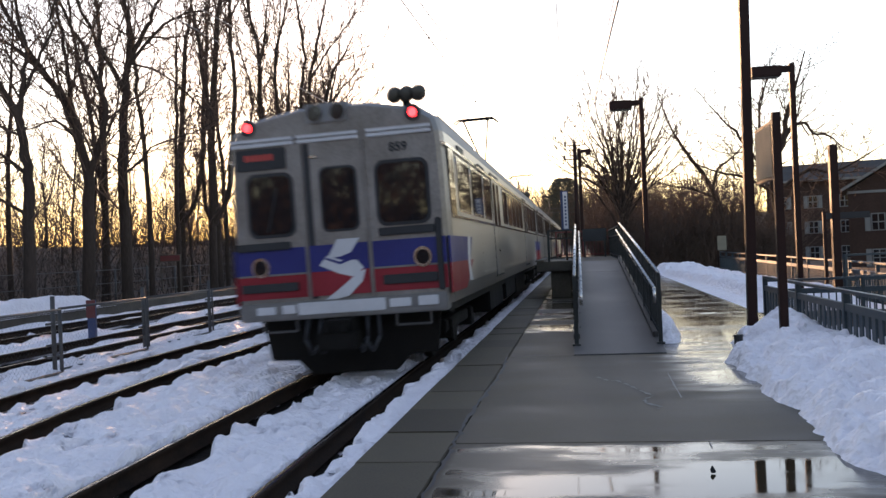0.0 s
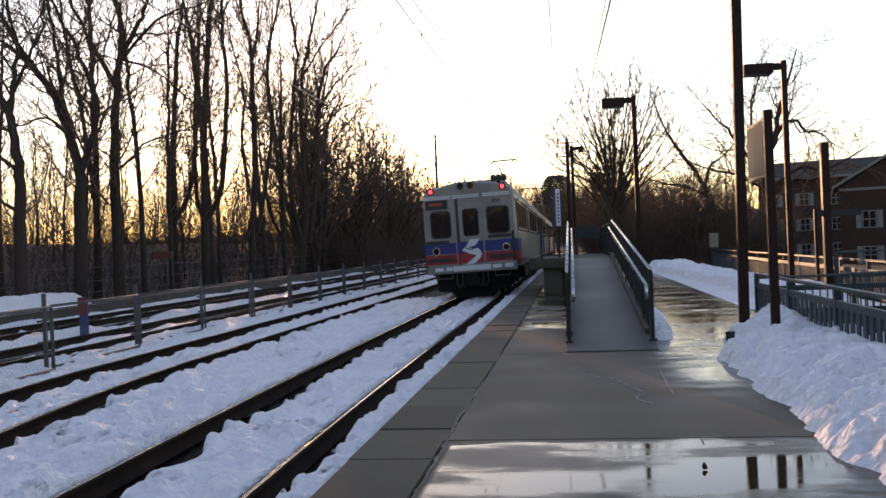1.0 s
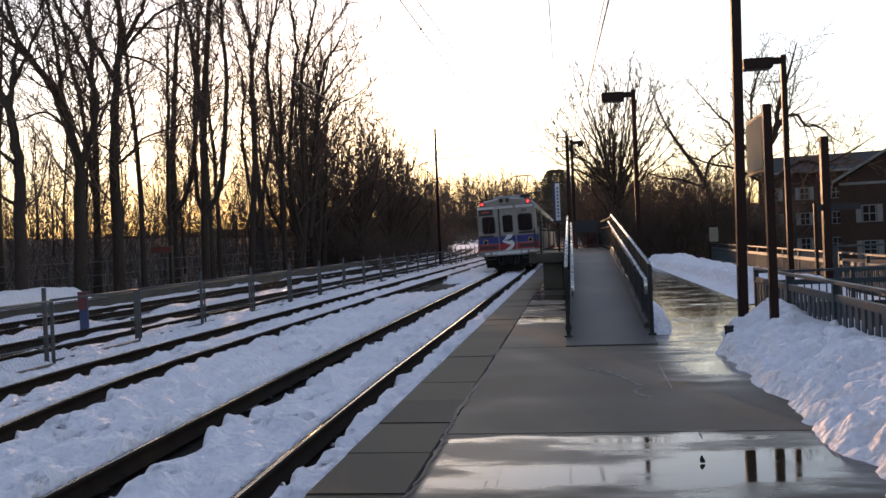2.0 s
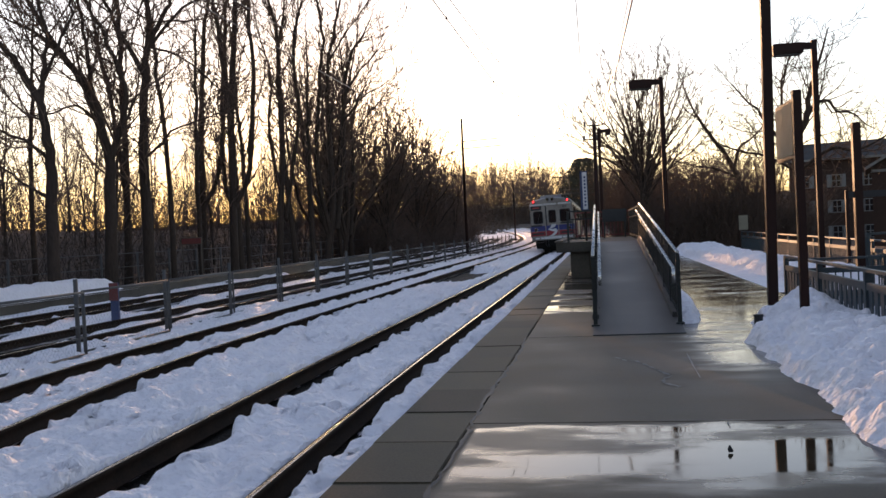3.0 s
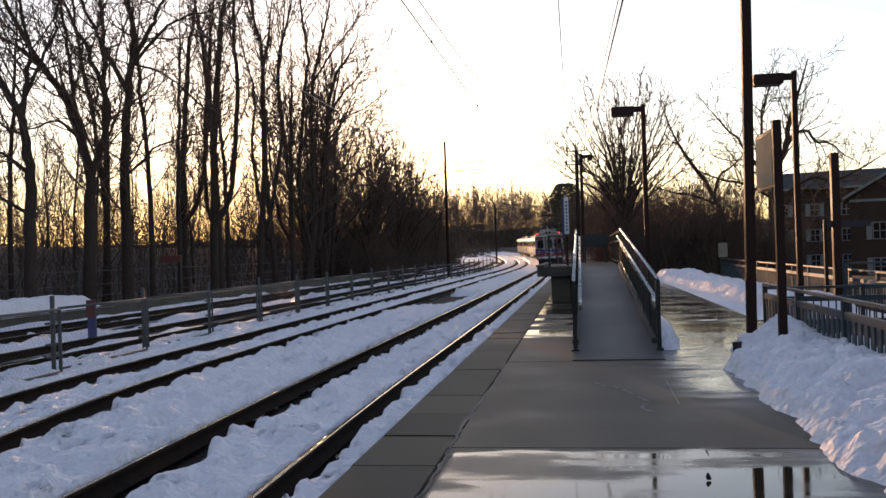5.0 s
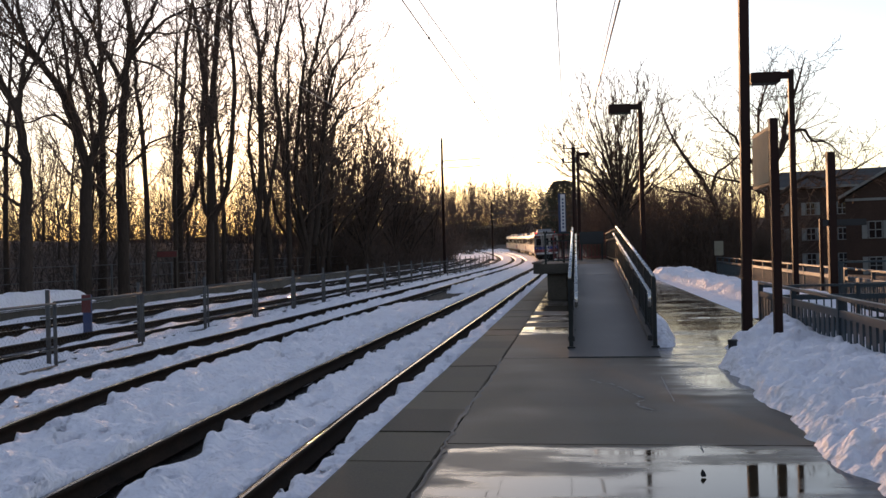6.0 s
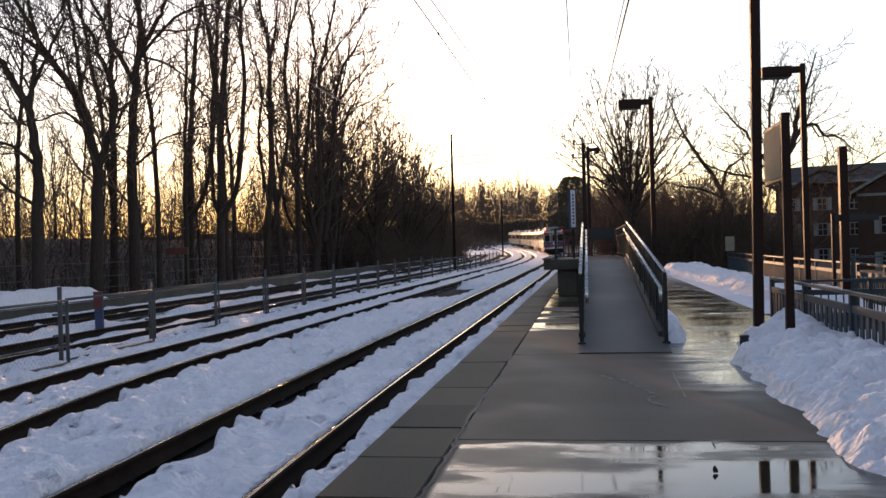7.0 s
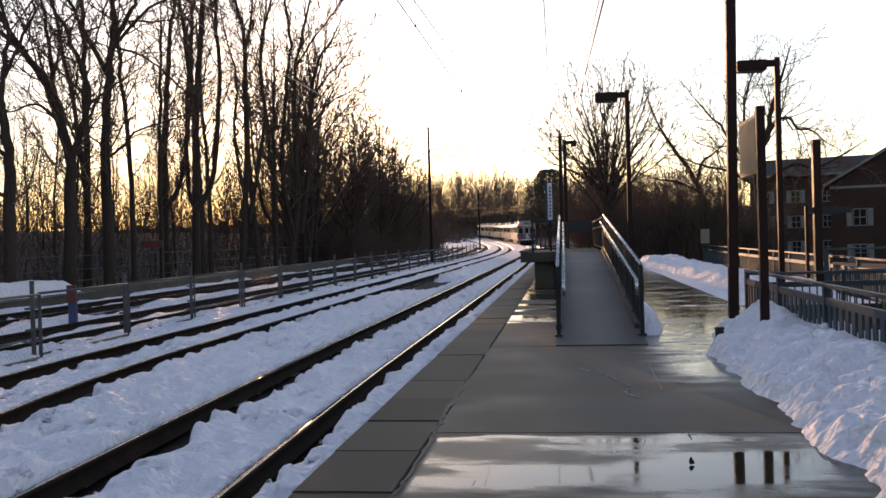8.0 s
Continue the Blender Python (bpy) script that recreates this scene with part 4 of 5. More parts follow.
    for x0 in (-1.15, 0.75):
        bm = bmesh.new()
        for p, q in (((x0, 0.92), (x0, 0.74)), ((x0, 0.74), (x0 + 0.48, 0.74)), ((x0 + 0.48, 0.74), (x0 + 0.48, 0.92))):
            rod(bm, (p[0], y - 0.05, p[1]), (q[0], y - 0.05, q[1]), 0.016, 6)
        part("step_loop", bm, GALV, bump)
    bm = bmesh.new()
    box(bm, -0.2, 0.2, y - 0.45, y + 0.6, 0.55, 0.88)
    box(bm, -0.27, 0.27, y - 0.5, y - 0.2, 0.48, 0.72)
    rod(bm, (-0.12, y - 0.5, 0.78), (-0.12, y - 0.55, 0.78), 0.07, 10)
    rod(bm, (0.12, y - 0.5, 0.78), (0.12, y - 0.55, 0.78), 0.07, 10)
    part("coupler", bm, UNDER, car, "dark coupler head", bevel=0.02)
    bm = bmesh.new()
    plate(bm, [(-1.3, 0.9), (1.3, 0.9), (1.22, 0.3), (0.82, 0.28), (0.62, 0.07), (-0.62, 0.07), (-0.82, 0.28), (-1.22, 0.3)], y + 0.35, y + 0.45, lambda u, v, w: (u, w, v))
    part("pilot", bm, UNDER, car, "dark plough plate", bevel=0.015)
    for x in (-0.5, -0.32, 0.34, 0.5):
        bm = bmesh.new()
        pts = [(x, y - 0.05, 0.9), (x * 1.05, y - 0.16, 0.62), (x * 0.85, y - 0.2, 0.42), (x * 0.6, y - 0.15, 0.6)]
        for p, q in zip(pts, pts[1:]):
            rod(bm, p, q, 0.028, 6)
        part("hose", bm, BLACK, car, smooth=True)


def number_text(car, y):
    cu = bpy.data.curves.new("car_number", "FONT")
    cu.body, cu.size, cu.extrude = "859", 0.175, 0.002
    cu.offset = 0.004
    cu.align_x = "CENTER"
    tmp = new("car_number", cu)
    me = bpy.data.meshes.new_from_object(tmp.evaluated_get(bpy.context.evaluated_depsgraph_get()))
    bpy.data.objects.remove(tmp)
    ob = link_mesh("car_number", me, BLACK, car, "black car number")
    ob.matrix_basis = pose(0.93, y - 0.012, 3.13, 90, 0, 0)


def rail_car():
    car = new("rail_car")
    tagged(car, "stainless steel electric rail car with blue and red end bands", "train car", "cars of the train")
    h = CAR_LEN / 2
    stations = [(-h, 0.95, 0.12), (-h + 0.10, 0.985, 0.05), (-h + 0.35, 1.0, 0.0), (h - 0.35, 1.0, 0.0), (h - 0.10, 0.985, 0.05), (h, 0.95, 0.12)]
    bm = bmesh.new()
    rings = [[bm.verts.new((x, y, z)) for x, z in car_profile(f, d)] for y, f, d in stations]
    n = len(rings[0])
    for r0, r1 in zip(rings, rings[1:]):
        for k in range(n):
            bm.faces.new((r0[k], r0[(k + 1) % n], r1[(k + 1) % n], r1[k]))
    me_faces = [bm.faces.new(rings[0]), bm.faces.new(rings[-1])]
    for fc in me_faces:
        fc.material_index = 1
    for fc in bm.faces:
        if fc.calc_center_median().z > 3.25 and fc not in me_faces:
            fc.material_index = 2
        elif abs(fc.calc_center_median().y) > h - 0.3:
            fc.material_index = 1
    body = part("body", bm, (STEEL, END_GREY, ROOF_GREY), car)
    for s in (-1, 1):
        def place(u, v, w, s=s):
            return (s * (CAR_W + w), u - h, v)
        def on_side(name, parent, outline, material, w0, w1, label="", bevel=0.0):
            bm = bmesh.new()
            plate(bm, outline, w0, w1, place)
            return part(name, bm, material, parent, label, bevel)
        wins = [(1.25, 2.85), (3.05, 4.85), (5.05, 6.45)] + [(9.3 + k * 1.5, 10.65 + k * 1.5) for k in range(5)]
        wins += [(CAR_LEN - b, CAR_LEN - a) for a, b in wins[:3]]
        for y0, y1 in wins:
            w = on_side("side_window", car, rounded(y0, y1, 2.18, 2.96, 0.08), BRIGHT, -0.02, 0.006, "window with a bright frame")
            on_side("pane", w, rounded(y0 + 0.05, y1 - 0.05, 2.23, 2.91, 0.06), GLASS, 0.0, 0.012)
        for y0 in (6.7, CAR_LEN - 8.5):
            dr = on_side("side_door", car, rounded(y0, y0 + 1.8, 1.1, 3.12, 0.03), BLACK, -0.02, 0.005, "double sliding door")
            for k in (0, 1):
                lf = on_side("leaf", dr, rounded(y0 + 0.06 + k * 0.85, y0 + 0.87 + k * 0.85, 1.14, 3.06, 0.03), STEEL, 0.0, 0.012)
                on_side("leaf_window", dr, rounded(y0 + 0.2 + k * 0.85, y0 + 0.73 + k * 0.85, 2.1, 2.95, 0.08), GLASS, 0.008, 0.018)
        for y0 in (0.4, CAR_LEN - 0.95):
            on_side("cab_window", car, rounded(y0, y0 + 0.55, 2.1, 3.0, 0.08), GLASS, -0.02, 0.012, "narrow dark cab window")
        on_side("belt_moulding", car, [(0.4, 2.08), (CAR_LEN - 0.4, 2.08), (CAR_LEN - 0.4, 2.12), (0.4, 2.12)], BRIGHT, -0.01, 0.015, "bright belt strip")
        on_side("roof_gutter", car, [(0.1, 3.0), (CAR_LEN - 0.1, 3.0), (CAR_LEN - 0.1, 3.04), (0.1, 3.04)], BRIGHT, -0.06, 0.02, "bright gutter")
        for k in range(5):
            z = 1.25 + k * 0.16
            on_side("side_rib", car, [(4.2, z), (CAR_LEN - 4.2, z), (CAR_LEN - 4.2, z + 0.02), (4.2, z + 0.02)], STEEL, -0.005, 0.008)
        for e0, d in ((0.02, 1), (CAR_LEN - 0.02, -1)):
            on_side("blue_band", car, [(e0, 1.5), (e0 + d * 2.2, 1.5), (e0 + d * 2.6, 1.84), (e0, 1.84)], BLUE, -0.02, 0.006)
            on_side("red_band", car, [(e0, 1.12), (e0 + d * 1.5, 1.12), (e0 + d * 2.6, 1.5), (e0, 1.5)], RED, -0.02, 0.006)
            on_side("emblem_shape", car, [(e0 + d * 2.0, 1.84), (e0 + d * 2.3, 1.84), (e0 + d * 2.1, 1.45), (e0 + d * 2.3, 1.2), (e0 + d * 1.95, 1.2), (e0 + d * 1.85, 1.5)], WHITE, 0.004, 0.011)
        on_side("grille", car, rounded(1.6, 2.3, 3.02, 3.14, 0.01), BLACK, -0.09, 0.0)
        on_side("side_sign", car, rounded(4.3, 5.4, 2.99, 3.1, 0.02), BLACK, -0.04, 0.006)
    car_end(car, -h)
    number_text(car, -h)
    # roof equipment
    for y0, y1, hw, zt in ((-9.2, -3.2, 0.95, 3.95), (1.5, 6.0, 0.9, 3.92)):
        bm = bmesh.new()
        plate(bm, [(y0, 3.5), (y0 + 0.35, zt), (y1 - 0.35, zt), (y1, 3.5)], -hw, hw, lambda u, v, w: (w, u, v))
        unit = part("roof_unit", bm, ROOF_GREY, car, "grey roof air-conditioning unit", bevel=0.03)
        for k in range(6):
            yy = y0 + 0.6 + k * (y1 - y0 - 1.2) / 6
            bm = bmesh.new()
            box(bm, hw - 0.01, hw + 0.012, yy, yy + 0.5, 3.62, zt - 0.08)
            part("vent", bm, BLACK, unit)
    for x in (0.88, 1.05, 1.22):
        bm = bmesh.new()
        bmesh.ops.create_uvsphere(bm, u_segments=12, v_segments=8, radius=0.115, matrix=Matrix.Translation((x, -h + 0.3, 3.72)) @ Matrix.Diagonal((1, 1.5, 0.95, 1)))
        part("horn_bell", bm, HORN, car, "rounded dark horn bell", smooth=True)
    bm = bmesh.new()
    rod(bm, (1.04, -h + 0.3, 3.4), (1.04, -h + 0.3, 3.72), 0.06, 8)
    part("horn_bracket", bm, UNDER, car)
    # pantograph, single arm
    py = 6.5
    bm = bmesh.new()
    box(bm, -0.6, 0.6, py - 0.9, py + 0.9, 3.72, 3.8)
    for x in (-0.5, 0.5):
        for yy in (py - 0.7, py + 0.7):
            rod(bm, (x, yy, 3.55), (x, yy, 3.78), 0.06, 8)
    pan = part("pantograph", bm, UNDER, car, "raised single-arm pantograph", bevel=0.01)
    bm = bmesh.new()
    rod(bm, (0, py - 0.7, 3.8), (0, py + 1.9, 4.85), 0.06, 8)
    part("lower_arm", bm, UNDER, pan)
    bm = bmesh.new()
    for s in (-1, 1):
        rod(bm, (s * 0.06, py + 1.9, 4.85), (s * 0.42, py + 0.1, 6.1), 0.03, 6)
    part("upper_arm", bm, UNDER, pan)
    bm = bmesh.new()
    for yy in (-0.15, 0.2):
        rod(bm, (-0.6, py + yy, 6.17), (0.6, py + yy, 6.17), 0.03, 6)
        for s in (-1, 1):
            rod(bm, (s * 0.6, py + yy, 6.17), (s * 0.8, py + yy, 6.02), 0.025, 6)
    for s in (-1, 1):
        rod(bm, (s * 0.42, py - 0.15, 6.12), (s * 0.42, py + 0.2, 6.12), 0.03, 6)
    part("collector_head", bm, UNDER, pan)
    # underframe and bogies
    for y0, y1, x0, z0 in ((-6.2, -3.0, 1.35, 0.38), (-2.4, 1.0, 1.38, 0.42), (1.6, 5.8, 1.35, 0.36)):
        bm = bmesh.new()
        box(bm, -x0, x0, y0, y1, z0, 1.0)
        part("equipment_box", bm, UNDER, car, "dark underfloor equipment box", bevel=0.03)
    bm = bmesh.new()
    box(bm, -1.4, 1.4, -h + 0.5, h - 0.5, 0.84, 1.02)
    part("underframe", bm, UNDER, car, "dark underframe")
    for yc in (-9.3, 9.3):
        bm = bmesh.new()
        for x in (-1.02, 1.02):
            box(bm, x - 0.1, x + 0.1, yc - 1.75, yc + 1.75, 0.42, 0.62)
            for yy in (-1.25, 1.25):
                box(bm, x - 0.16, x + 0.16, yc + yy - 0.2, yc + yy + 0.2, 0.3, 0.62)
        box(bm, -1.0, 1.0, yc - 0.25, yc + 0.25, 0.4, 0.85)
        bog = part("bogie", bm, UNDER, car, "dark wheel truck", bevel=0.02)
        for yy in (-1.25, 1.25):
            bm = bmesh.new()
            rod(bm, (-0.85, yc + yy, 0.43), (0.85, yc + yy, 0.43), 0.09, 10)
            for s in (-1, 1):
                rod(bm, (s * 0.69, yc + yy, 0.43), (s * 0.82, yc + yy, 0.43), 0.43, 24)
            part("wheelset", bm, UNDER, bog)
    return car


CARS = [rail_car()]
# the bodies stand 8 % taller above the floor than drawn above
for me in {o.data for o in CARS[0].children_recursive}:
    co = np.empty(len(me.vertices) * 3)
    me.vertices.foreach_get("co", co)
    co = co.reshape(-1, 3)
    if me.name.startswith("car_number"):
        continue
    co[:, 2] = np.where(co[:, 2] > 1.0, 1.0 + (co[:, 2] - 1.0) * np.where(co[:, 2] < 4.1, 1.085, 1.03), co[:, 2])
    me.vertices.foreach_set("co", co.ravel())
for k in range(3):
    CARS.append(copy_thing(CARS[0], Matrix()))


# ---- overhead line ----
def strand(bm, pts, r):
    """One unbroken wire through the points."""
    last = None
    for p in pts:
        ring = [bm.verts.new((p[0] + r * math.cos(k * 1.2566), p[1], p[2] + r * math.sin(k * 1.2566))) for k in range(5)]
        if last:
            for k in range(5):
                bm.faces.new((last[k], last[(k + 1) % 5], ring[(k + 1) % 5], ring[k]))
        last = ring


def overhead_line(c, label):
    thing = new("overhead_line")
    tagged(thing, label, "overhead wire", "overhead wires of the tracks")
    spans = [(-20 + 52 * i, 32 + 52 * i) for i in range(6)]
    bm, bm2, bm3 = bmesh.new(), bmesh.new(), bmesh.new()
    con, mes = [], []
    for y0, y1 in spans:
        for k in range(13 if y1 == spans[-1][1] else 12):
            y = y0 + (y1 - y0) * k / 12
            s = 4 * (k / 12) * (1 - k / 12)
            x = c + float(bend(y))
            z = float(rise(y))
            con.append((x, y, 6.1 + z))
            mes.append((x, y, 7.15 + z - 0.7 * s))
            if 0 < k < 12 and k % 2:
                rod(bm3, con[-1], mes[-1], 0.006, 4)
                bmesh.ops.create_cube(bm3, size=0.045, matrix=Matrix.Translation(con[-1]))
    strand(bm, con, 0.012)
    strand(bm2, mes, 0.011)
    part("contact_wire", bm, WIRE, thing)
    part("messenger_wire", bm2, WIRE, thing)
    tagged(part("dropper_set", bm3, WIRE, thing), kind="stuff")


overhead_line(TRACKS[0] + 0.3, "copper contact and messenger wires over the near track")
overhead_line(TRACKS[1], "copper contact and messenger wires over the second track")


def line_pole(x, y, h, label, arm=None, pins=False):
    thing = new("line_pole")
    tagged(thing, label, "utility pole", "poles of the line")
    thing.location = (x, y, -0.6)
    bm = bmesh.new()
    rod(bm, (0, 0, 0), (0, 0, h), 0.14, 10, 0.09)
    part("pole", bm, POLE_BROWN, thing, smooth=True)
    if arm:
        bm = bmesh.new()
        for z in (h - 1.9, h - 2.5):
            rod(bm, (0, 0, z), (arm, 0, z + 0.1), 0.04, 6)
        part("bracket_arm", bm, GALV, thing)
    if pins:
        bm = bmesh.new()
        rod(bm, (0, 0, h), (0, 0, h + 0.9), 0.03, 6, 0.015)
        part("spike", bm, POLE_BROWN, thing)
        for z, a0, a1 in ((h - 0.05, -0.45, 0.45), (h - 0.72, -0.5, 0.15)):
            bm = bmesh.new()
            rod(bm, (a0, 0, z), (a1, 0, z), 0.03, 6)
            arm_ob = part("cross_arm", bm, POLE_BROWN, thing)
            for xx in (a0, a1):
                bm = bmesh.new()
                rod(bm, (xx, 0, z), (xx, 0, z + 0.2), 0.05, 8, 0.075)
                part("insulator", bm, GALV, arm_ob, "grey insulator")
    return thing


line_pole(-0.08, 45.0, 7.1, "slim brown line pole with insulators on cross arms", None, True)
line_pole(-10.9, 74.0, 11.5, "tall line pole with bracket arms beside the tracks", 3.2)
line_pole(-10.9 + float(bend(136)), 136.0, 9.5, "tall line pole with bracket arms beside the tracks", 3.2)
line_pole(1.5 + float(bend(136)), 136.0, 9.5, "line pole with bracket arms on the curve", -4.5)
line_pole(1.5 + float(bend(188)), 188.0, 9.5, "line pole with bracket arms on the curve", -4.5)


def feeder_wires():
    for x0, z0, x1, z1, r in ((0.37, 6.5, 1.6, 6.7, 0.024), (-0.5, 6.5, -0.08, 6.8, 0.012), (0.37, 6.9, 1.6, 7.0, 0.013)):
        bm = bmesh.new()
        pts = [(x0 + (x1 - x0) * t, 45 - 53 * t, z0 + (z1 - z0) * t - 0.06 * 4 * t * (1 - t)) for t in [i / 16 for i in range(17)]]
        strand(bm, pts, r)
        tagged(part("feeder_wire", bm, WIRE), "thin dark feeder wire strung above the platform", "wire", "feeder wires")


feeder_wires()


# ---- brick houses behind the station ----
def brick_house(x, y, w, d, eave, ridge, turn, label, rows, cols, gable_front=False):
    thing = new("brick_house")
    tagged(thing, label, "house", "brick houses behind the station")
    thing.matrix_basis = pose(x, y, -2.0, 0, 0, turn)
    bm = bmesh.new()
    box(bm, 0, w, 0, d, 0, eave)
    part("wall", bm, BRICK, thing)
    bm = bmesh.new()
    o = 0.5
    if gable_front:
        plate(bm, [(-o, eave - 0.1), (w / 2, ridge), (w + o, eave - 0.1), (w + o, eave + 0.1), (w / 2, ridge + 0.22), (-o, eave + 0.1)], -o, d + o, lambda u, v, t: (u, t, v))
        part("roof", bm, SHINGLE, thing)
        bm = bmesh.new()
        plate(bm, [(0, eave), (w, eave), (w / 2, ridge)], 0.0, 0.3, lambda u, v, t: (u, t, v))
        part("gable", bm, BRICK, thing)
        for s in (0, 1):
            bm = bmesh.new()
            a, b = ((-o, eave - 0.12), (w / 2, ridge - 0.02)) if s == 0 else ((w / 2, ridge - 0.02), (w + o, eave - 0.12))
            plate(bm, [a, b, (b[0], b[1] + 0.24), (a[0], a[1] + 0.24)], -o - 0.06, -o, lambda u, v, t: (u, t, v))
            part("bargeboard", bm, TRIM, thing, "pale bargeboard")
        bm = bmesh.new()
        box(bm, 0, w, -0.08, 0, eave - 0.25, eave - 0.05)
        part("cornice", bm, TRIM, thing, "pale cornice")
    else:
        plate(bm, [(-o, eave - 0.1), (d / 2, ridge), (d + o, eave - 0.1), (d + o, eave + 0.1), (d / 2, ridge + 0.22), (-o, eave + 0.1)], -o, w + o, lambda u, v, t: (t, u, v))
        roof = part("roof", bm, SHINGLE, thing)
        bm = bmesh.new()
        box(bm, w * 0.7, w * 0.7 + 1.2, d / 2 - 0.5, d / 2 + 0.5, ridge - 0.6, ridge + 1.1)
        part("chimney", bm, BRICK, roof)
        bm = bmesh.new()
        box(bm, -o, w + o, -o - 0.1, -o, eave - 0.1, eave + 0.12)
        part("gutter", bm, TRIM, thing, "pale gutter")
    for r in range(rows):
        for c in range(cols):
            cx, cz = w * (c + 0.5) / cols, 1.6 + r * 2.75
            bm = bmesh.new()
            box(bm, cx - 0.5, cx + 0.5, -0.07, 0.05, cz - 0.68, cz + 0.68)
            win = part("window", bm, TRIM, thing, "white framed sash window", bevel=0.01)
            for u in (-1, 1):
                bm = bmesh.new()
                box(bm, cx + u * 0.74 - 0.2, cx + u * 0.74 + 0.2, -0.06, 0.02, cz - 0.68, cz + 0.68)
                part("shutter", bm, TRIM, win, "pale shutter", bevel=0.01)
            for u in (-1, 1):
                for v in (-1, 1):
                    bm = bmesh.new()
                    box(bm, cx + u * 0.23 - 0.19, cx + u * 0.23 + 0.19, -0.085, -0.06, cz + v * 0.32 - 0.28, cz + v * 0.32 + 0.28)
                    part("pane", bm, GLASS, win)


brick_house(20.6, 104, 22.0, 11, 9.4, 11.4, -16, "brown brick apartment house with a low grey roof", 3, 7)
brick_house(20.7, 74, 12.4, 9, 6.85, 10.7, -16, "brick gabled wing with pale bargeboards", 2, 3, True)


# ---- trees ----
def curve_through(pts, steps=4):
    """A smooth line through a few guide points."""
    p = [pts[0] * 2 - pts[1]] + pts + [pts[-1] * 2 - pts[-2]]
    out = []
    for i in range(1, len(p) - 2):
        for k in range(steps):
            t = k / steps
            out.append(0.5 * (2 * p[i] + (p[i + 1] - p[i - 1]) * t + (2 * p[i - 1] - 5 * p[i] + 4 * p[i + 1] - p[i + 2]) * t * t + (3 * p[i] - p[i - 1] - 3 * p[i + 1] + p[i + 2]) * t ** 3))
    return out + [pts[-1]]


def grow_tree(seed, limbs, side=(1, 0), fine=0.008, bare=3.2, rate=(1.7, 2.4, 4.2), angle=0.75, up=0.3, reach=1.0):
    """A bare tree. limbs: (thickness, thickness at the end, guide points (sideways, up)); the first one is the trunk, from the ground.
    side: which way sideways is; bare: height below which nothing sprouts; rate: shoots per metre on limbs, branches and twigs.
    Returns the lines of the trunk and its limbs, sticks of the branches, and the pointed twigs."""
    g = random.Random(seed)
    big, mid, tips = [], [], []
    sx, sy = side

    def shoots(pts, level, length, first):
        """Side shoots along a line of (place, thickness)."""
        n = len(pts) - 1
        count = max(2, round(length * rate[level] * (1 - first)))
        turn = g.uniform(0, 6.28)
        for k in range(count):
            f = first + (1 - first) * (k + g.random()) / count
            i = min(int(f * n), n - 1)
            u = f * n - i
            (a, ra), (b, rb) = pts[i], pts[i + 1]
            at = a.lerp(b, u)
            if at.z < bare and level == 0:
                continue
            axis = (b - a).normalized()
            off = axis.orthogonal().normalized()
            turn += 2.4 + g.uniform(-0.6, 0.6)
            off.rotate(Matrix.Rotation(turn, 3, axis))
            ang = angle * g.uniform(0.6, 1.35)
            way = axis * math.cos(ang) + off * math.sin(ang)
            if level == 0:
                ln = reach * g.uniform(1.4, 4.2) * (1.15 - 0.45 * f)
            else:
                ln = length * g.uniform(0.28, 0.6) * (1.1 - 0.45 * f)
            sprout(at, way, max(ln, 0.25), min((ra + (rb - ra) * u) * 0.6, 0.011 * ln + fine), level + 1)

    def sprout(start, way, length, r, level):
        n = (0, 6, 3, 2)[level]
        d, p, pts = way.copy(), start.copy(), [(start.copy(), max(r, fine))]
        wild = (0, 0.17, 0.2, 0.22)[level]
        for i in range(n):
            d = (d + Vector((g.gauss(0, wild), g.gauss(0, wild), g.gauss(0, wild) + up * (0, 0.3, 0.25, 0.15)[level]))).normalized()
            p = p + d * (length / n)
            pts.append((p.copy(), max(r * (1 - 0.75 * (i + 1) / n), fine * (0.9 if level < 3 else 0.7))))
        for i, ((a, ra), (b, rb)) in enumerate(zip(pts, pts[1:])):
            if i == n - 1 and level > 1:
                tips.append((a, b, ra))
            else:
                mid.append((a, b, ra, rb))
        if level < 3:
            shoots(pts, level, length, 0.15)

    for k, (r0, r1, guide) in enumerate(limbs):
        drift = g.uniform(-0.22, 0.22) if k else 0.0
        z0 = guide[0][1]
        line = [Vector((u * sx - drift * (z - z0) * sy, u * sy + drift * (z - z0) * sx, z)) for u, z in guide]
        if k == 0:
            line = [Vector((0, 0, -0.5))] + line
        line.append(line[-1] + (line[-1] - line[-2]).normalized() * (1.8 if k else 2.6) + Vector((0, 0, 0.4)))
        line = curve_through(line)
        n = len(line) - 1
        pts = []
        for i, p in enumerate(line):
            f = i / n
            r = r0 + (r1 - r0) * min(f / 0.82, 1) if f < 0.82 else r1 * (1 - 0.72 * (f - 0.82) / 0.18)
            if k == 0:
                r += r0 * 0.55 * max(0.0, 1 - (p.z + 0.5) / 1.3) ** 2
            wob = min(0.05 * (n - abs(2 * i - n)) / n, 0.05)
            pts.append((p + Vector((g.gauss(0, wob), g.gauss(0, wob), 0)), r))
        big.append(pts)
        shoots(pts, 0, sum((b[0] - a[0]).length for a, b in zip(pts, pts[1:])), 0.08)
    return big, mid, tips


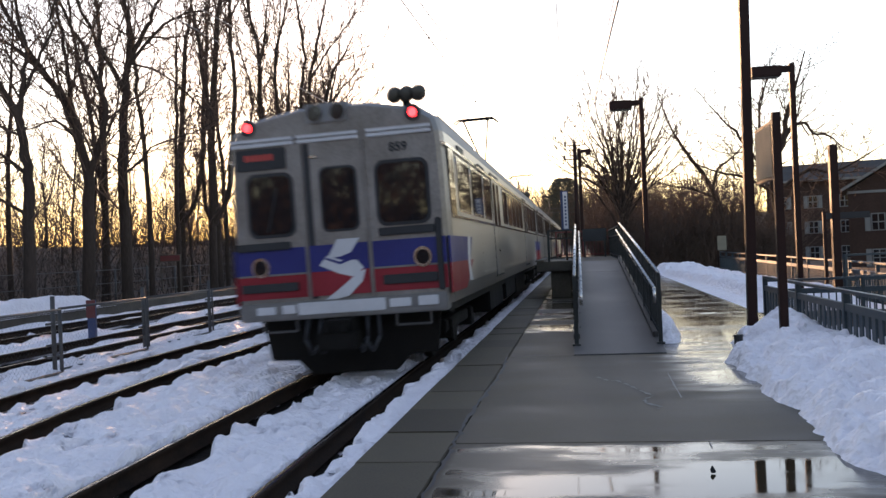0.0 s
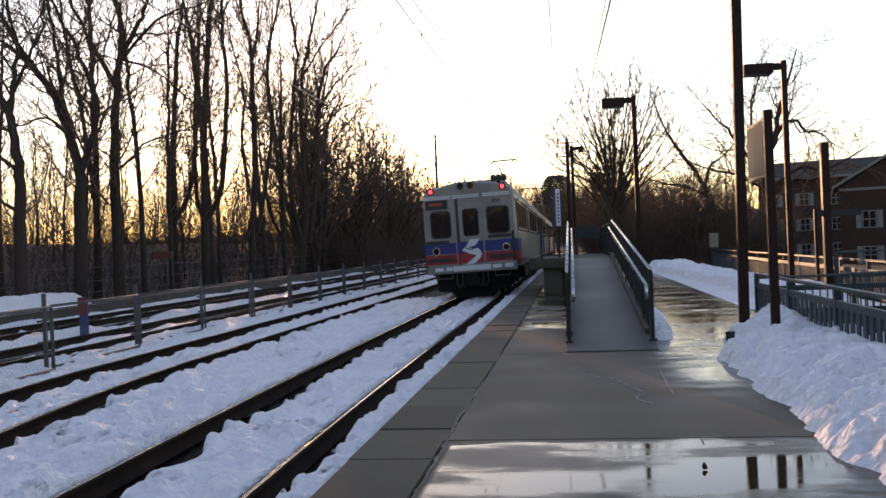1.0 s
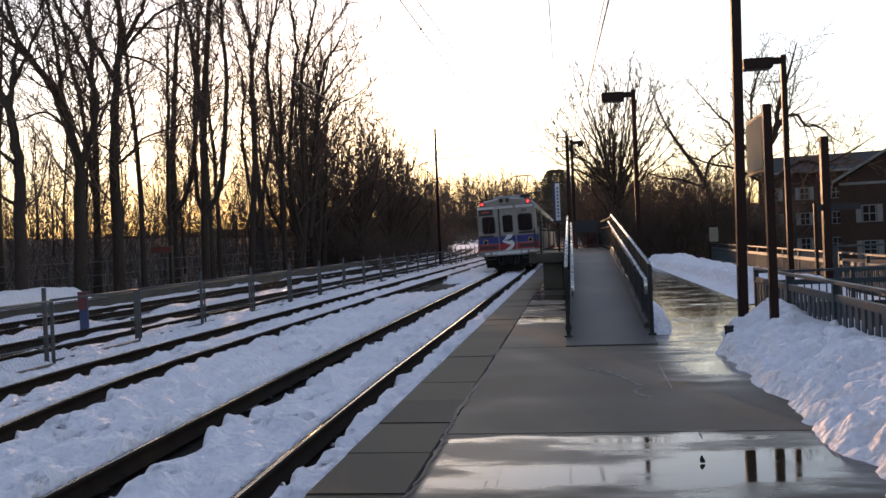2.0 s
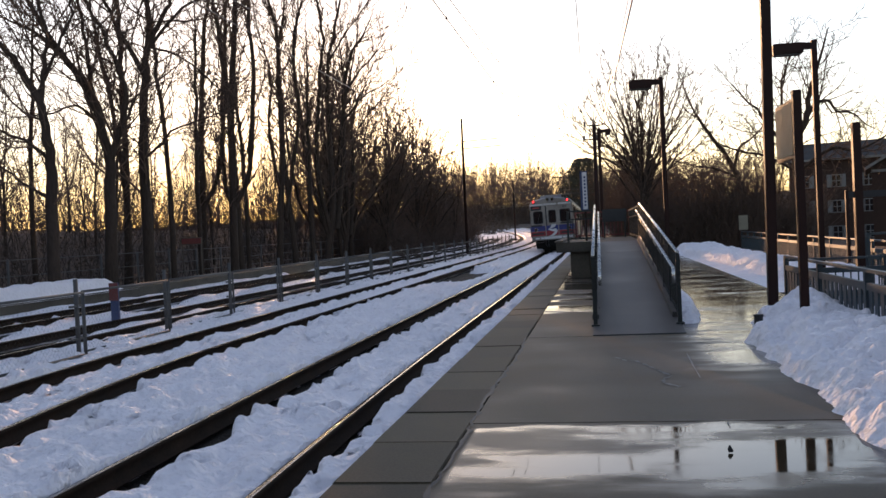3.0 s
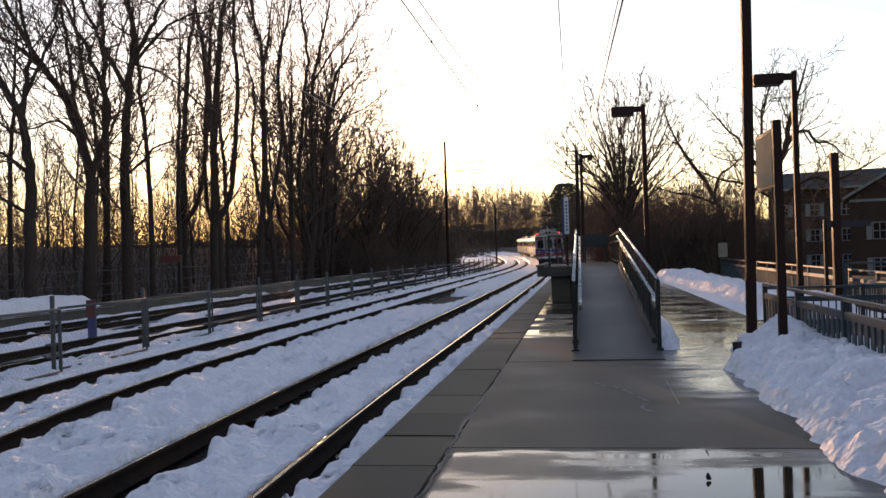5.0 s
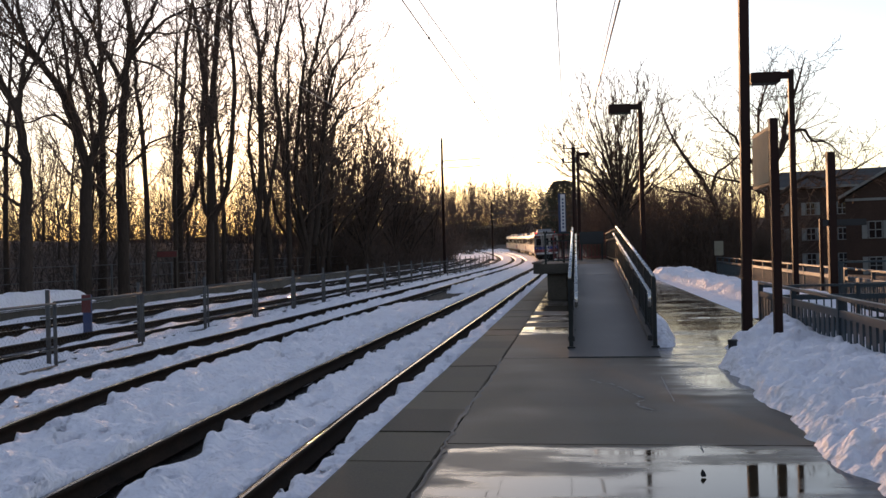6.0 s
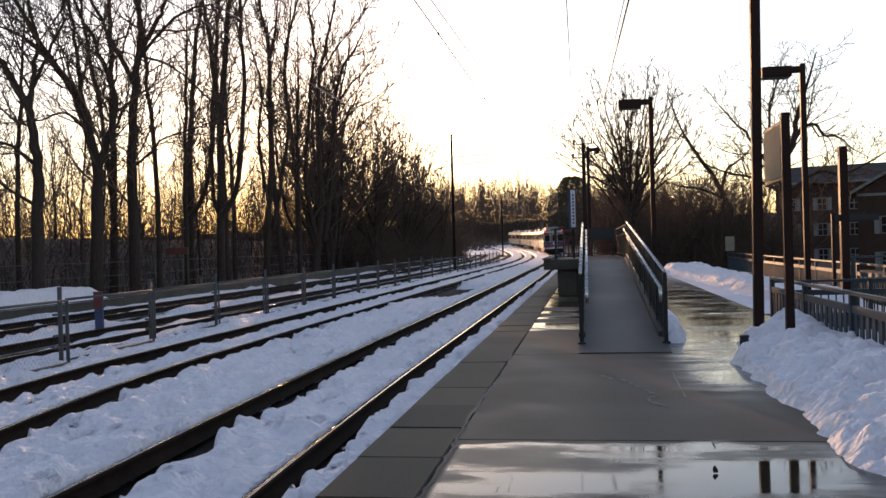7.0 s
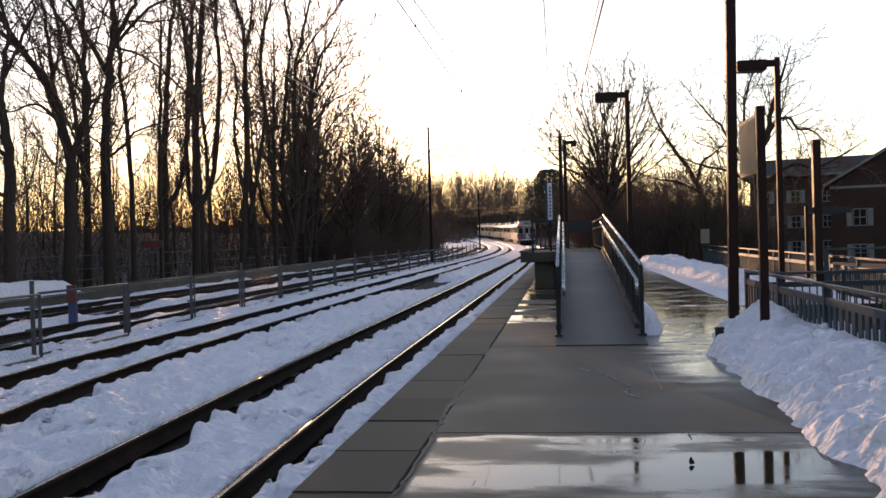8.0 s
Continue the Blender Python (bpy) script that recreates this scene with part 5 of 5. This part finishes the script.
def vase_limbs(seed, height, width, fork, stems, radius, fill=0.74):
    """Limbs that rise from a short trunk and fan out into a dome."""
    g = random.Random(seed)
    out = [(radius, radius * 0.25, ((0.05, fork * 0.6), (-0.05, fork), (0.1, height * 0.6), (0.0, height * 0.82)))]
    for k in range(stems):
        a = radians(-78 + 156 * (k + g.uniform(0.2, 0.8)) / stems)
        e = g.uniform(fill - 0.09, fill + 0.09)
        ex, ez = width / 2 * math.sin(a) * e, fork + (height - fork) * (0.25 + 0.75 * math.cos(a)) * e
        z0 = fork * g.uniform(0.65, 1.35)
        out.append((radius * g.uniform(0.35, 0.55), radius * 0.16, ((0.0, z0), (ex * 0.22, z0 + (ez - z0) * 0.3), (ex * 0.6, z0 + (ez - z0) * 0.68), (ex, ez))))
    return out


def tube_mesh(name, line, sides):
    """One unbroken tapered tube along (place, thickness), closed at its ends."""
    verts, quads = [], []
    for i, (p, r) in enumerate(line):
        d = (line[min(i + 1, len(line) - 1)][0] - line[max(i - 1, 0)][0]).normalized()
        u = d.cross(Vector((0.3, 1, 0.05))).normalized()
        v = d.cross(u)
        verts += [tuple(p + (u * math.cos(6.2832 * k / sides) + v * math.sin(6.2832 * k / sides)) * r) for k in range(sides)]
    for i in range(len(line) - 1):
        quads += [(i * sides + k, i * sides + (k + 1) % sides, (i + 1) * sides + (k + 1) % sides, (i + 1) * sides + k) for k in range(sides)]
    top = (len(line) - 1) * sides
    return array_mesh(name, np.array(verts), np.array(quads), np.array([[top + k for k in range(sides)]]))


def tree(name, label, sticks, place, group):
    thing = new(name)
    tagged(thing, label, "tree", group)
    big, mid, tips = sticks
    for k, line in enumerate(big):
        link_mesh("limb" if k else "trunk", tube_mesh("limb" if k else "trunk", line, 8 if k else 10), BARK, thing, smooth=True)
    me = segment_mesh("crown", [tuple(s[0]) for s in mid], [tuple(s[1]) for s in mid], [s[2] for s in mid], [s[3] for s in mid], 3, ([tuple(s[0]) for s in tips], [tuple(s[1]) for s in tips], [s[2] for s in tips]))
    link_mesh("crown", me, TWIG, thing)
    thing.matrix_basis = place
    return thing


def ground_z(x, y):
    return float(ground_height(np.array([[x]]), np.array([[y]]))[0, 0])


def tree_pose(x, y, turn=0.0, s=1.0):
    return pose(x, y, ground_z(x, y) - 0.1, 0, 0, turn) @ Matrix.Scale(s, 4)


WOOD = "bare trees of the wood beside the tracks"
ACROSS = (0.87, 0.49)
KINDS = [tree("bare_tree", lab, grow_tree(sd, limbs, ACROSS if y < 44 else (0.94, 0.34), fine, bare, (1.9, 2.5, 4.0) if y < 44 else (1.7, 2.3, 3.6), 0.72 if y < 44 else 0.58, 0.3 if y < 44 else 0.42), tree_pose(-19.5 + dx, y), WOOD) for sd, fine, bare, dx, y, lab, limbs in (
    (11, 0.013, 3.4, 0, 29.6, "tall bare tree with a leaning trunk and long side limbs", (
        (0.24, 0.09, ((0.1, 3.9), (0.1, 5.9), (-0.1, 7.5), (-0.7, 8.9), (-1.3, 9.7))), (0.10, 0.04, ((-0.1, 7.4), (0.1, 9.0), (0.2, 10.2), (-0.1, 12.0))),
        (0.08, 0.03, ((0.0, 5.7), (-0.7, 6.3), (-1.4, 6.6))), (0.07, 0.03, ((0.0, 4.2), (-0.7, 4.7), (-1.4, 5.3))), (0.07, 0.03, ((-0.2, 7.8), (0.6, 9.6), (1.1, 10.8), (1.3, 12.1))))),
    (12, 0.014, 3.6, 0, 33.4, "bare tree forking low into two heavy leaning limbs", (
        (0.27, 0.08, ((0.2, 4.4), (0.2, 5.8), (-0.2, 7.8), (-0.9, 9.4), (-1.6, 10.5), (-2.8, 12.9))), (0.15, 0.05, ((0.2, 5.6), (0.7, 7.1), (1.0, 8.4), (0.6, 9.9), (-0.1, 11.4), (-0.7, 13.0))),
        (0.11, 0.05, ((-0.1, 7.6), (-0.3, 8.9), (-0.4, 10.5), (-0.6, 12.1))), (0.07, 0.03, ((-1.1, 9.7), (-2.2, 10.9), (-3.4, 11.5))), (0.06, 0.03, ((-0.1, 7.3), (-0.9, 8.0), (-1.8, 7.7))))),
    (13, 0.015, 4.0, 0, 36.7, "tall straight bare tree with long forked side limbs", (
        (0.26, 0.09, ((0.0, 4.5), (0.0, 7.0), (0.2, 9.5), (0.4, 10.9), (0.5, 12.4), (0.3, 13.9))), (0.13, 0.05, ((0.4, 11.1), (1.0, 12.2), (1.5, 13.2), (1.8, 14.0))),
        (0.12, 0.05, ((0.2, 9.8), (-0.5, 11.2), (-1.1, 12.4), (-1.7, 13.8))), (0.08, 0.03, ((0.5, 11.0), (1.7, 12.5), (2.9, 13.3), (3.9, 13.6))),
        (0.07, 0.03, ((0.1, 6.2), (0.7, 6.7), (1.2, 7.3), (2.2, 7.7), (3.3, 8.1))), (0.06, 0.025, ((0.5, 11.0), (1.6, 10.7), (2.6, 10.0), (3.5, 9.2))))),
    (14, 0.0155, 4.5, -0.1, 39.2, "slender bare tree with thin branches", ((0.14, 0.05, ((0.0, 5.1), (-0.2, 8.8), (-0.4, 11.4), (-0.5, 13.5))),)),
    (15, 0.018, 3.5, 0, 46.0, "tall straight bare tree with a double trunk", (
        (0.23, 0.10, ((0.1, 5.7), (0.3, 10.3), (0.7, 14.6), (1.0, 16.4))), (0.16, 0.07, ((0.2, 4.2), (1.1, 6.3), (1.5, 10.9), (1.4, 14.0), (1.6, 16.4))))),
    (16, 0.023, 4.0, 0.7, 60.0, "broad bare tree with many upright limbs", (
        (0.25, 0.08, ((0.7, 4.4), (0.7, 8.3), (0.7, 12.3), (1.1, 15.4), (1.9, 18.6))), (0.20, 0.07, ((0.9, 2.9), (1.7, 8.3), (2.0, 13.0), (2.7, 15.4), (3.5, 16.6))),
        (0.17, 0.07, ((0.5, 2.5), (-0.3, 7.2), (0.1, 12.3), (0.5, 15.4), (0.2, 18.0))), (0.14, 0.06, ((0.3, 2.5), (-0.9, 7.2), (-1.1, 10.4), (-1.5, 13.5), (-1.2, 16.5))),
        (0.09, 0.03, ((2.0, 12.4), (3.2, 14.0), (4.4, 15.2))), (0.08, 0.03, ((1.9, 10.5), (3.2, 12.0), (4.6, 12.8))), (0.08, 0.03, ((1.0, 14.6), (2.2, 16.4), (3.2, 17.6))))),
    (17, 0.022, 2.2, 1.0, 78.0, "bushy many-stemmed bare tree at the edge of the wood", vase_limbs(3, 12.5, 8.4, 2.2, 9, 0.2)),
    (18, 0.02, 3.5, -0.5, 54.0, "tall bare tree with two slim upright trunks", (
        (0.20, 0.09, ((0.6, 7.9), (0.6, 11.5), (0.6, 15.0), (0.2, 17.6))), (0.13, 0.05, ((0.6, 3.7), (1.7, 9.7), (1.6, 14.0), (2.3, 17.0))))),
)]
rnd = random.Random(8)
# from (4, -22.4, 68.5) to (6, -21.8, 71.0): added to block low sun
for i, x, y, s, turn in ((3, -22.5, 33.0, 0.85, 200), (3, -20.0, 43.0, 0.95, 120), (4, -20.2, 48.6, 0.95, 150), (3, -20.5, 50.5, 1.0, 40), (7, -19.6, 56.6, 0.95, 170), (3, -18.8, 57.5, 1.05, 100), (5, -19.5, 66.5, 0.84, 10), (3, -21, 64.0, 1.0, 90), (7, -20.5, 70.0, 0.78, 230), (4, -24, 52.0, 1.0, 20), (7, -23.5, 42.0, 0.9, 300), (4, -22.4, 68.5, 0.85, 200), (3, -20.6, 71.5, 0.95, 250), (3, -23.0, 75.0, 0.9, 20), (6, -21.8, 71.0, 1.2, 130),
                     (6, -19.5, 84.0, 1.15, 60), (6, -18.5, 91.0, 1.1, 150), (6, -20.0, 98.0, 1.1, 250), (6, -20.5, 107.0, 1.0, 20), (6, -22.0, 117.0, 1.05, 110), (6, -23.0, 128.0, 1.0, 300), (6, -20.5, 73.0, 1.3, 200), (6, -22.5, 88.0, 1.02, 20), (6, -17.9, 96.0, 0.85, 310), (6, -18.0, 112.0, 0.9, 80)):
    copy_thing(KINDS[i], tree_pose(x, y, turn, s))

# thinner trees deeper in the wood
thin = [tree("young_tree", "thin young bare tree deeper in the wood", grow_tree(21 + k, ((0.075, 0.03, ((0.1, 3.0), (0.35 - 0.5 * k, 6.0), (0.2, 9.0), (0.5 - k, 10.5))), (0.04, 0.02, ((0.1, 3.4), (0.6, 5.5), (0.9, 8.0)))), (1, 0), 0.014, 1.8, (1.8, 2.0, 2.8), 0.7, 0.35, 0.8), tree_pose(-23.0 - 2 * k, 40.0 + 5 * k), "young trees in the wood") for k in range(2)]
for k in range(46):
    y = 20 + k * 2.0 + rnd.uniform(-1, 1)
    x = -21.0 - rnd.random() ** 1.3 * 13 - y * 0.05
    copy_thing(thin[k % 2], tree_pose(x, y, rnd.uniform(0, 360), rnd.uniform(0.6, 1.1)))

RIGHT = "bare trees behind the station"
tree("bare_tree", "round-crowned bare tree with many upright branches", grow_tree(31, vase_limbs(5, 12.4, 8.8, 4.2, 26, 0.19, 0.82), (1, 0), 0.018, 4.6, (3.2, 3.2, 3.8), 0.4, 0.2, 0.5), tree_pose(2.9, 62.0), RIGHT)
tree("bare_tree", "wide old bare tree with crooked spreading limbs", grow_tree(33, (
    (0.32, 0.12, ((0.1, 4.0), (-0.2, 6.6), (0.5, 8.6), (0.8, 10.4), (1.3, 11.8))), (0.14, 0.04, ((0.3, 8.4), (1.1, 9.6), (1.9, 9.9), (2.5, 9.2), (3.4, 9.0), (4.3, 8.2))), (0.15, 0.05, ((-0.1, 6.4), (-1.4, 8.0), (-2.4, 9.6), (-3.2, 10.4))),
    (0.12, 0.05, ((-0.2, 7.0), (-0.8, 9.0), (-1.0, 11.0), (-0.6, 12.4))), (0.12, 0.05, ((0.0, 5.4), (-2.0, 6.6), (-3.6, 7.0))), (0.12, 0.05, ((0.2, 5.6), (2.0, 6.8), (3.4, 6.6), (5.0, 7.2)))),
    (1, 0), 0.019, 3.6, (2.8, 2.6, 3.4), 0.8, 0.2, 0.95), tree_pose(12.9, 62.0), RIGHT)
tree("bare_tree", "leaning bare tree with a bent bough", grow_tree(35, ((0.22, 0.07, ((-0.2, 3.5), (-0.9, 5.8), (-2.0, 7.6), (-2.9, 9.0), (-3.3, 9.9))), (0.12, 0.04, ((-0.8, 5.6), (-0.4, 7.0), (0.6, 7.8))), (0.1, 0.04, ((-0.5, 5.0), (-2.2, 5.8), (-3.4, 6.0)))), (1, 0), 0.019, 4.6, (1.2, 2.0, 3.0), 0.7, 0.3, 0.55), tree_pose(9.8, 63.0), RIGHT)

# woods on the far side of the curve
far_kind = [tree("distant_tree", "distant bare tree at the end of the line, added behind the camera too", grow_tree(40 + k, vase_limbs(60 + k, 16.0 + k, 10.0, 3.5, 7, 0.22), (1, 0), 0.05, 2.5, (0.6, 1.0, 1.6), 0.6, 0.35, 1.3), tree_pose(-4 + 7 * k, 250 + 6 * k), "distant trees beyond the curve") for k in range(3)]
for k in range(46):
    x = -40 + k * 2.0 + rnd.uniform(-1.5, 1.5)
    y = rnd.uniform(255, 310) if x > -12 else rnd.uniform(375, 430)
    copy_thing(rnd.choice(far_kind), tree_pose(x if y < 350 else x * 1.5, y, rnd.uniform(0, 360), rnd.uniform(0.9, 1.25) * (1.0 if y < 350 else 1.05)))
for k in range(12):
    x = 3 + k * 2.4 + rnd.uniform(-1, 1)
    copy_thing(rnd.choice(far_kind), tree_pose(x, rnd.uniform(100, 150), rnd.uniform(0, 360), rnd.uniform(0.5, 0.72)))
# unseen copies added behind the camera to screen off the bright horizon
for k in range(14):
    copy_thing(far_kind[k % 3], tree_pose(-45 + k * 7 + rnd.uniform(-3, 3), -38 + rnd.uniform(-6, 4), rnd.uniform(0, 360), rnd.uniform(0.8, 1.1)))


# a darker tone than TWIG, for the brush under the trees
BRUSH = surface("darker brushwood", (0.024, 0.016, 0.013), (0.07, 0.046, 0.036), 0.85, 0, 10, 0.6, 0)


def brush(name, label, count, place, h0, h1, seed, r=0.012, scraps=0, size=0.2, material=TWIG):
    """Thickets: many thin crooked stems with side shoots, and dry leaves that hang on in them."""
    g = np.random.default_rng(seed)
    x, y, hh = place(g, count)
    z = ground_height(x, y)
    h = (h0 + (h1 - h0) * g.random(count)) * hh
    P, Q, R0, R1, TP, TQ, TR = [], [], [], [], [], [], []
    p = np.stack([x, y, z - 0.1], -1)
    d = np.stack([g.normal(0, 0.25, count), g.normal(0, 0.25, count), np.ones(count)], -1)
    for s in range(4):
        q = p + d * (h / 4)[:, None]
        P.append(p)
        Q.append(q)
        R0.append(np.full(count, r * (1.6 - s * 0.35)))
        R1.append(np.full(count, r * (1.25 - s * 0.3)))
        for b in range(4):
            a = p + (q - p) * g.random((count, 1))
            e = a + np.stack([g.normal(0, 0.22, count), g.normal(0, 0.22, count), g.uniform(0.05, 0.4, count)], -1) * h[:, None] * 0.4
            TP.append(a)
            TQ.append(e)
            TR.append(np.full(count, r * 0.75))
        p = q
        d = d + np.stack([g.normal(0, 0.3, count), g.normal(0, 0.3, count), np.zeros(count)], -1)
    me = segment_mesh(name, np.concatenate(P), np.concatenate(Q), np.concatenate(R0), np.concatenate(R1), 3, (np.concatenate(TP), np.concatenate(TQ), np.concatenate(TR)))
    tagged(link_mesh(name, me, material), label, "brushwood", kind="stuff")
    if scraps:
        x, y, hh = place(g, scraps)
        top = (h0 + (h1 - h0) * g.random(scraps)) * hh
        c = np.stack([x, y, ground_height(x, y) + top * 0.62 * g.random(scraps)], -1)
        u, v = g.normal(0, 1, (scraps, 3)), g.normal(0, 1, (scraps, 3))
        u /= np.linalg.norm(u, axis=1, keepdims=True)
        v = np.cross(u, v)
        v /= np.linalg.norm(v, axis=1, keepdims=True)
        w = size * (0.5 + g.random((scraps, 1)))
        tip, mid_a, mid_b = c + u * w, c + v * w * 0.45 + u * w * 0.3, c - v * w * 0.45 + u * w * 0.4
        verts = np.stack([c - u * w * 0.3, mid_a, tip, mid_b], 1).reshape(-1, 3)
        quads = np.arange(scraps * 4).reshape(-1, 4)
        tagged(link_mesh(name + "_leaves", array_mesh(name, verts, quads), DRY_LEAF), "dry brown leaves hanging in the brushwood", "leaves", kind="stuff")


DRY_LEAF = surface("dry vine leaf", (0.045, 0.03, 0.021), (0.12, 0.08, 0.055), 0.8, 0, 3, 0.2, 0)


def left_place(g, n):
    y = 12 + g.random(n) * 130
    x = -21.8 - g.random(n) ** 1.4 * 15 + np.clip(y - 70, 0, 60) * 0.06
    return x, y, 1 + 1.4 * ease(y, 62, 90) * (1 - 0.3 * g.random(n))


def thicket_place(g, n):
    y = 74 + g.random(n) * 60
    x = -16.5 - g.random(n) * 8 + bend(y)
    return x, y, (0.55 + 0.45 * g.random(n)) * (0.75 + 0.25 * np.sin(y * 0.35))


def right_place(g, n):
    x = 1.2 + g.random(n) * 12.5
    y = 60 + g.random(n) * 9 + np.clip(3 - x, 0, 3) * 2
    return x, y, 0.75 + 0.2 * np.sin(x * 0.9) + 0.25 * g.random(n)


def far_place(g, n):
    x = -42 + g.random(n) * 72
    y = np.where(x > -12, 248, 292) + g.random(n) * np.where(x > -12, 45, 110)
    return x * np.where(x > -12, 1.0, 1.5), y, np.where(x > -12, 1.15, 1.5)


brush("wood_brush", "tangled brown brushwood under the trees", 3600, left_place, 1.6, 4.6, 1, 0.011, 14000, 0.08, BRUSH)
def deep_place(g, n):
    y = 8 + g.random(n) * 150
    return -33 - g.random(n) * 26, y, 0.7 + 0.5 * g.random(n)


brush("deep_wood", "thin bare growth deep in the wood", 2400, deep_place, 4.0, 9.5, 7, 0.018, 12000, 0.09)
brush("thicket", "dense dark thicket at the edge of the wood", 2600, thicket_place, 3.5, 7.6, 2, 0.015, 26000, 0.1)
brush("hedge_brush", "dense brown brushwood behind the platform", 2800, right_place, 3.2, 6.6, 3, 0.013, 24000, 0.1)
# added brush behind the camera, never seen: keeps low sky off camera-facing surfaces
def rear_place(g, n):
    return -60 + g.random(n) * 120, -30 - g.random(n) * 14, 0.8 + 0.4 * g.random(n)


brush("rear_sky_block", "unseen brown brush added behind the camera to block the low sky", 700, rear_place, 10.0, 19.0, 6, 0.05, 22000, 0.5)
brush("far_brush", "brown woodland across the end of the line", 2800, far_place, 7.0, 14.5, 4, 0.045, 60000, 0.3)


def slope_place(g, n):
    return -84 + g.random(n) * 60, 198 + g.random(n) ** 1.2 * 190, 0.6 + 0.6 * g.random(n)


brush("slope_brush", "low brown scrub on the slope beyond the field", 1100, slope_place, 1.8, 4.5, 9, 0.05, 16000, 0.35)


def pine(x, y, h, seed):
    """A round-headed pine: trunk, and a crown of many needle tufts."""
    thing = new("pine_tree")
    tagged(thing, "dark evergreen pine among the bare trees", "tree", "pines beyond the curve")
    g = np.random.default_rng(seed)
    link_mesh("trunk", segment_mesh("trunk", [(0, 0, 0), (0, 0, h * 0.5)], [(0, 0, h * 0.5), (0.2, 0, h * 0.93)], [0.3, 0.22], [0.22, 0.05], 7), BARK, thing)
    n = 3400
    a, t = g.random(n) * 6.283, g.random(n)
    rad = h * 0.30 * np.sqrt(np.clip(1 - ((t - 0.35) / 0.68) ** 2, 0.02, 1)) * (0.35 + 0.65 * g.random(n)) * (0.8 + 0.35 * value_noise(a * 1.3, t * 7, 3))
    c = np.stack([rad * np.cos(a), rad * np.sin(a), h * (0.25 + 0.75 * t)], -1)
    d = np.stack([np.cos(a) * 0.6, np.sin(a) * 0.6, g.normal(0.2, 0.3, n)], -1) + g.normal(0, 0.3, (n, 3))
    link_mesh("crown", segment_mesh("crown", c - d * 0.25, c + d * 0.45, np.full(n, 0.12), np.full(n, 0.02)), NEEDLES, thing)
    thing.matrix_basis = tree_pose(x, y)


pine(-2.6, 165.0, 14.0, 5)


# ---- movement ----
def car_rows(k):
    rows = []
    for i in range(33):
        t = i * 0.25
        rear = 12.2 + 17.3 * t + k * (CAR_LEN + 0.35)
        y0, y1 = rear + 3.6, rear + 22.3
        x0, x1 = TRACKS[0] + float(bend(y0)), TRACKS[0] + float(bend(y1))
        turn = math.degrees(math.atan2(-(x1 - x0), y1 - y0))
        z0, z1 = float(rise(y0)), float(rise(y1))
        climb = math.degrees(math.atan2(z1 - z0, y1 - y0))
        rows.append((t, pose((x0 + x1) / 2 + 0.05, (y0 + y1) / 2, RAIL_Z + (z0 + z1) / 2, climb, -1.9, turn)))
    return rows


def motions():
    for k, car in enumerate(CARS):
        walk(car, car_rows(k))


motions()
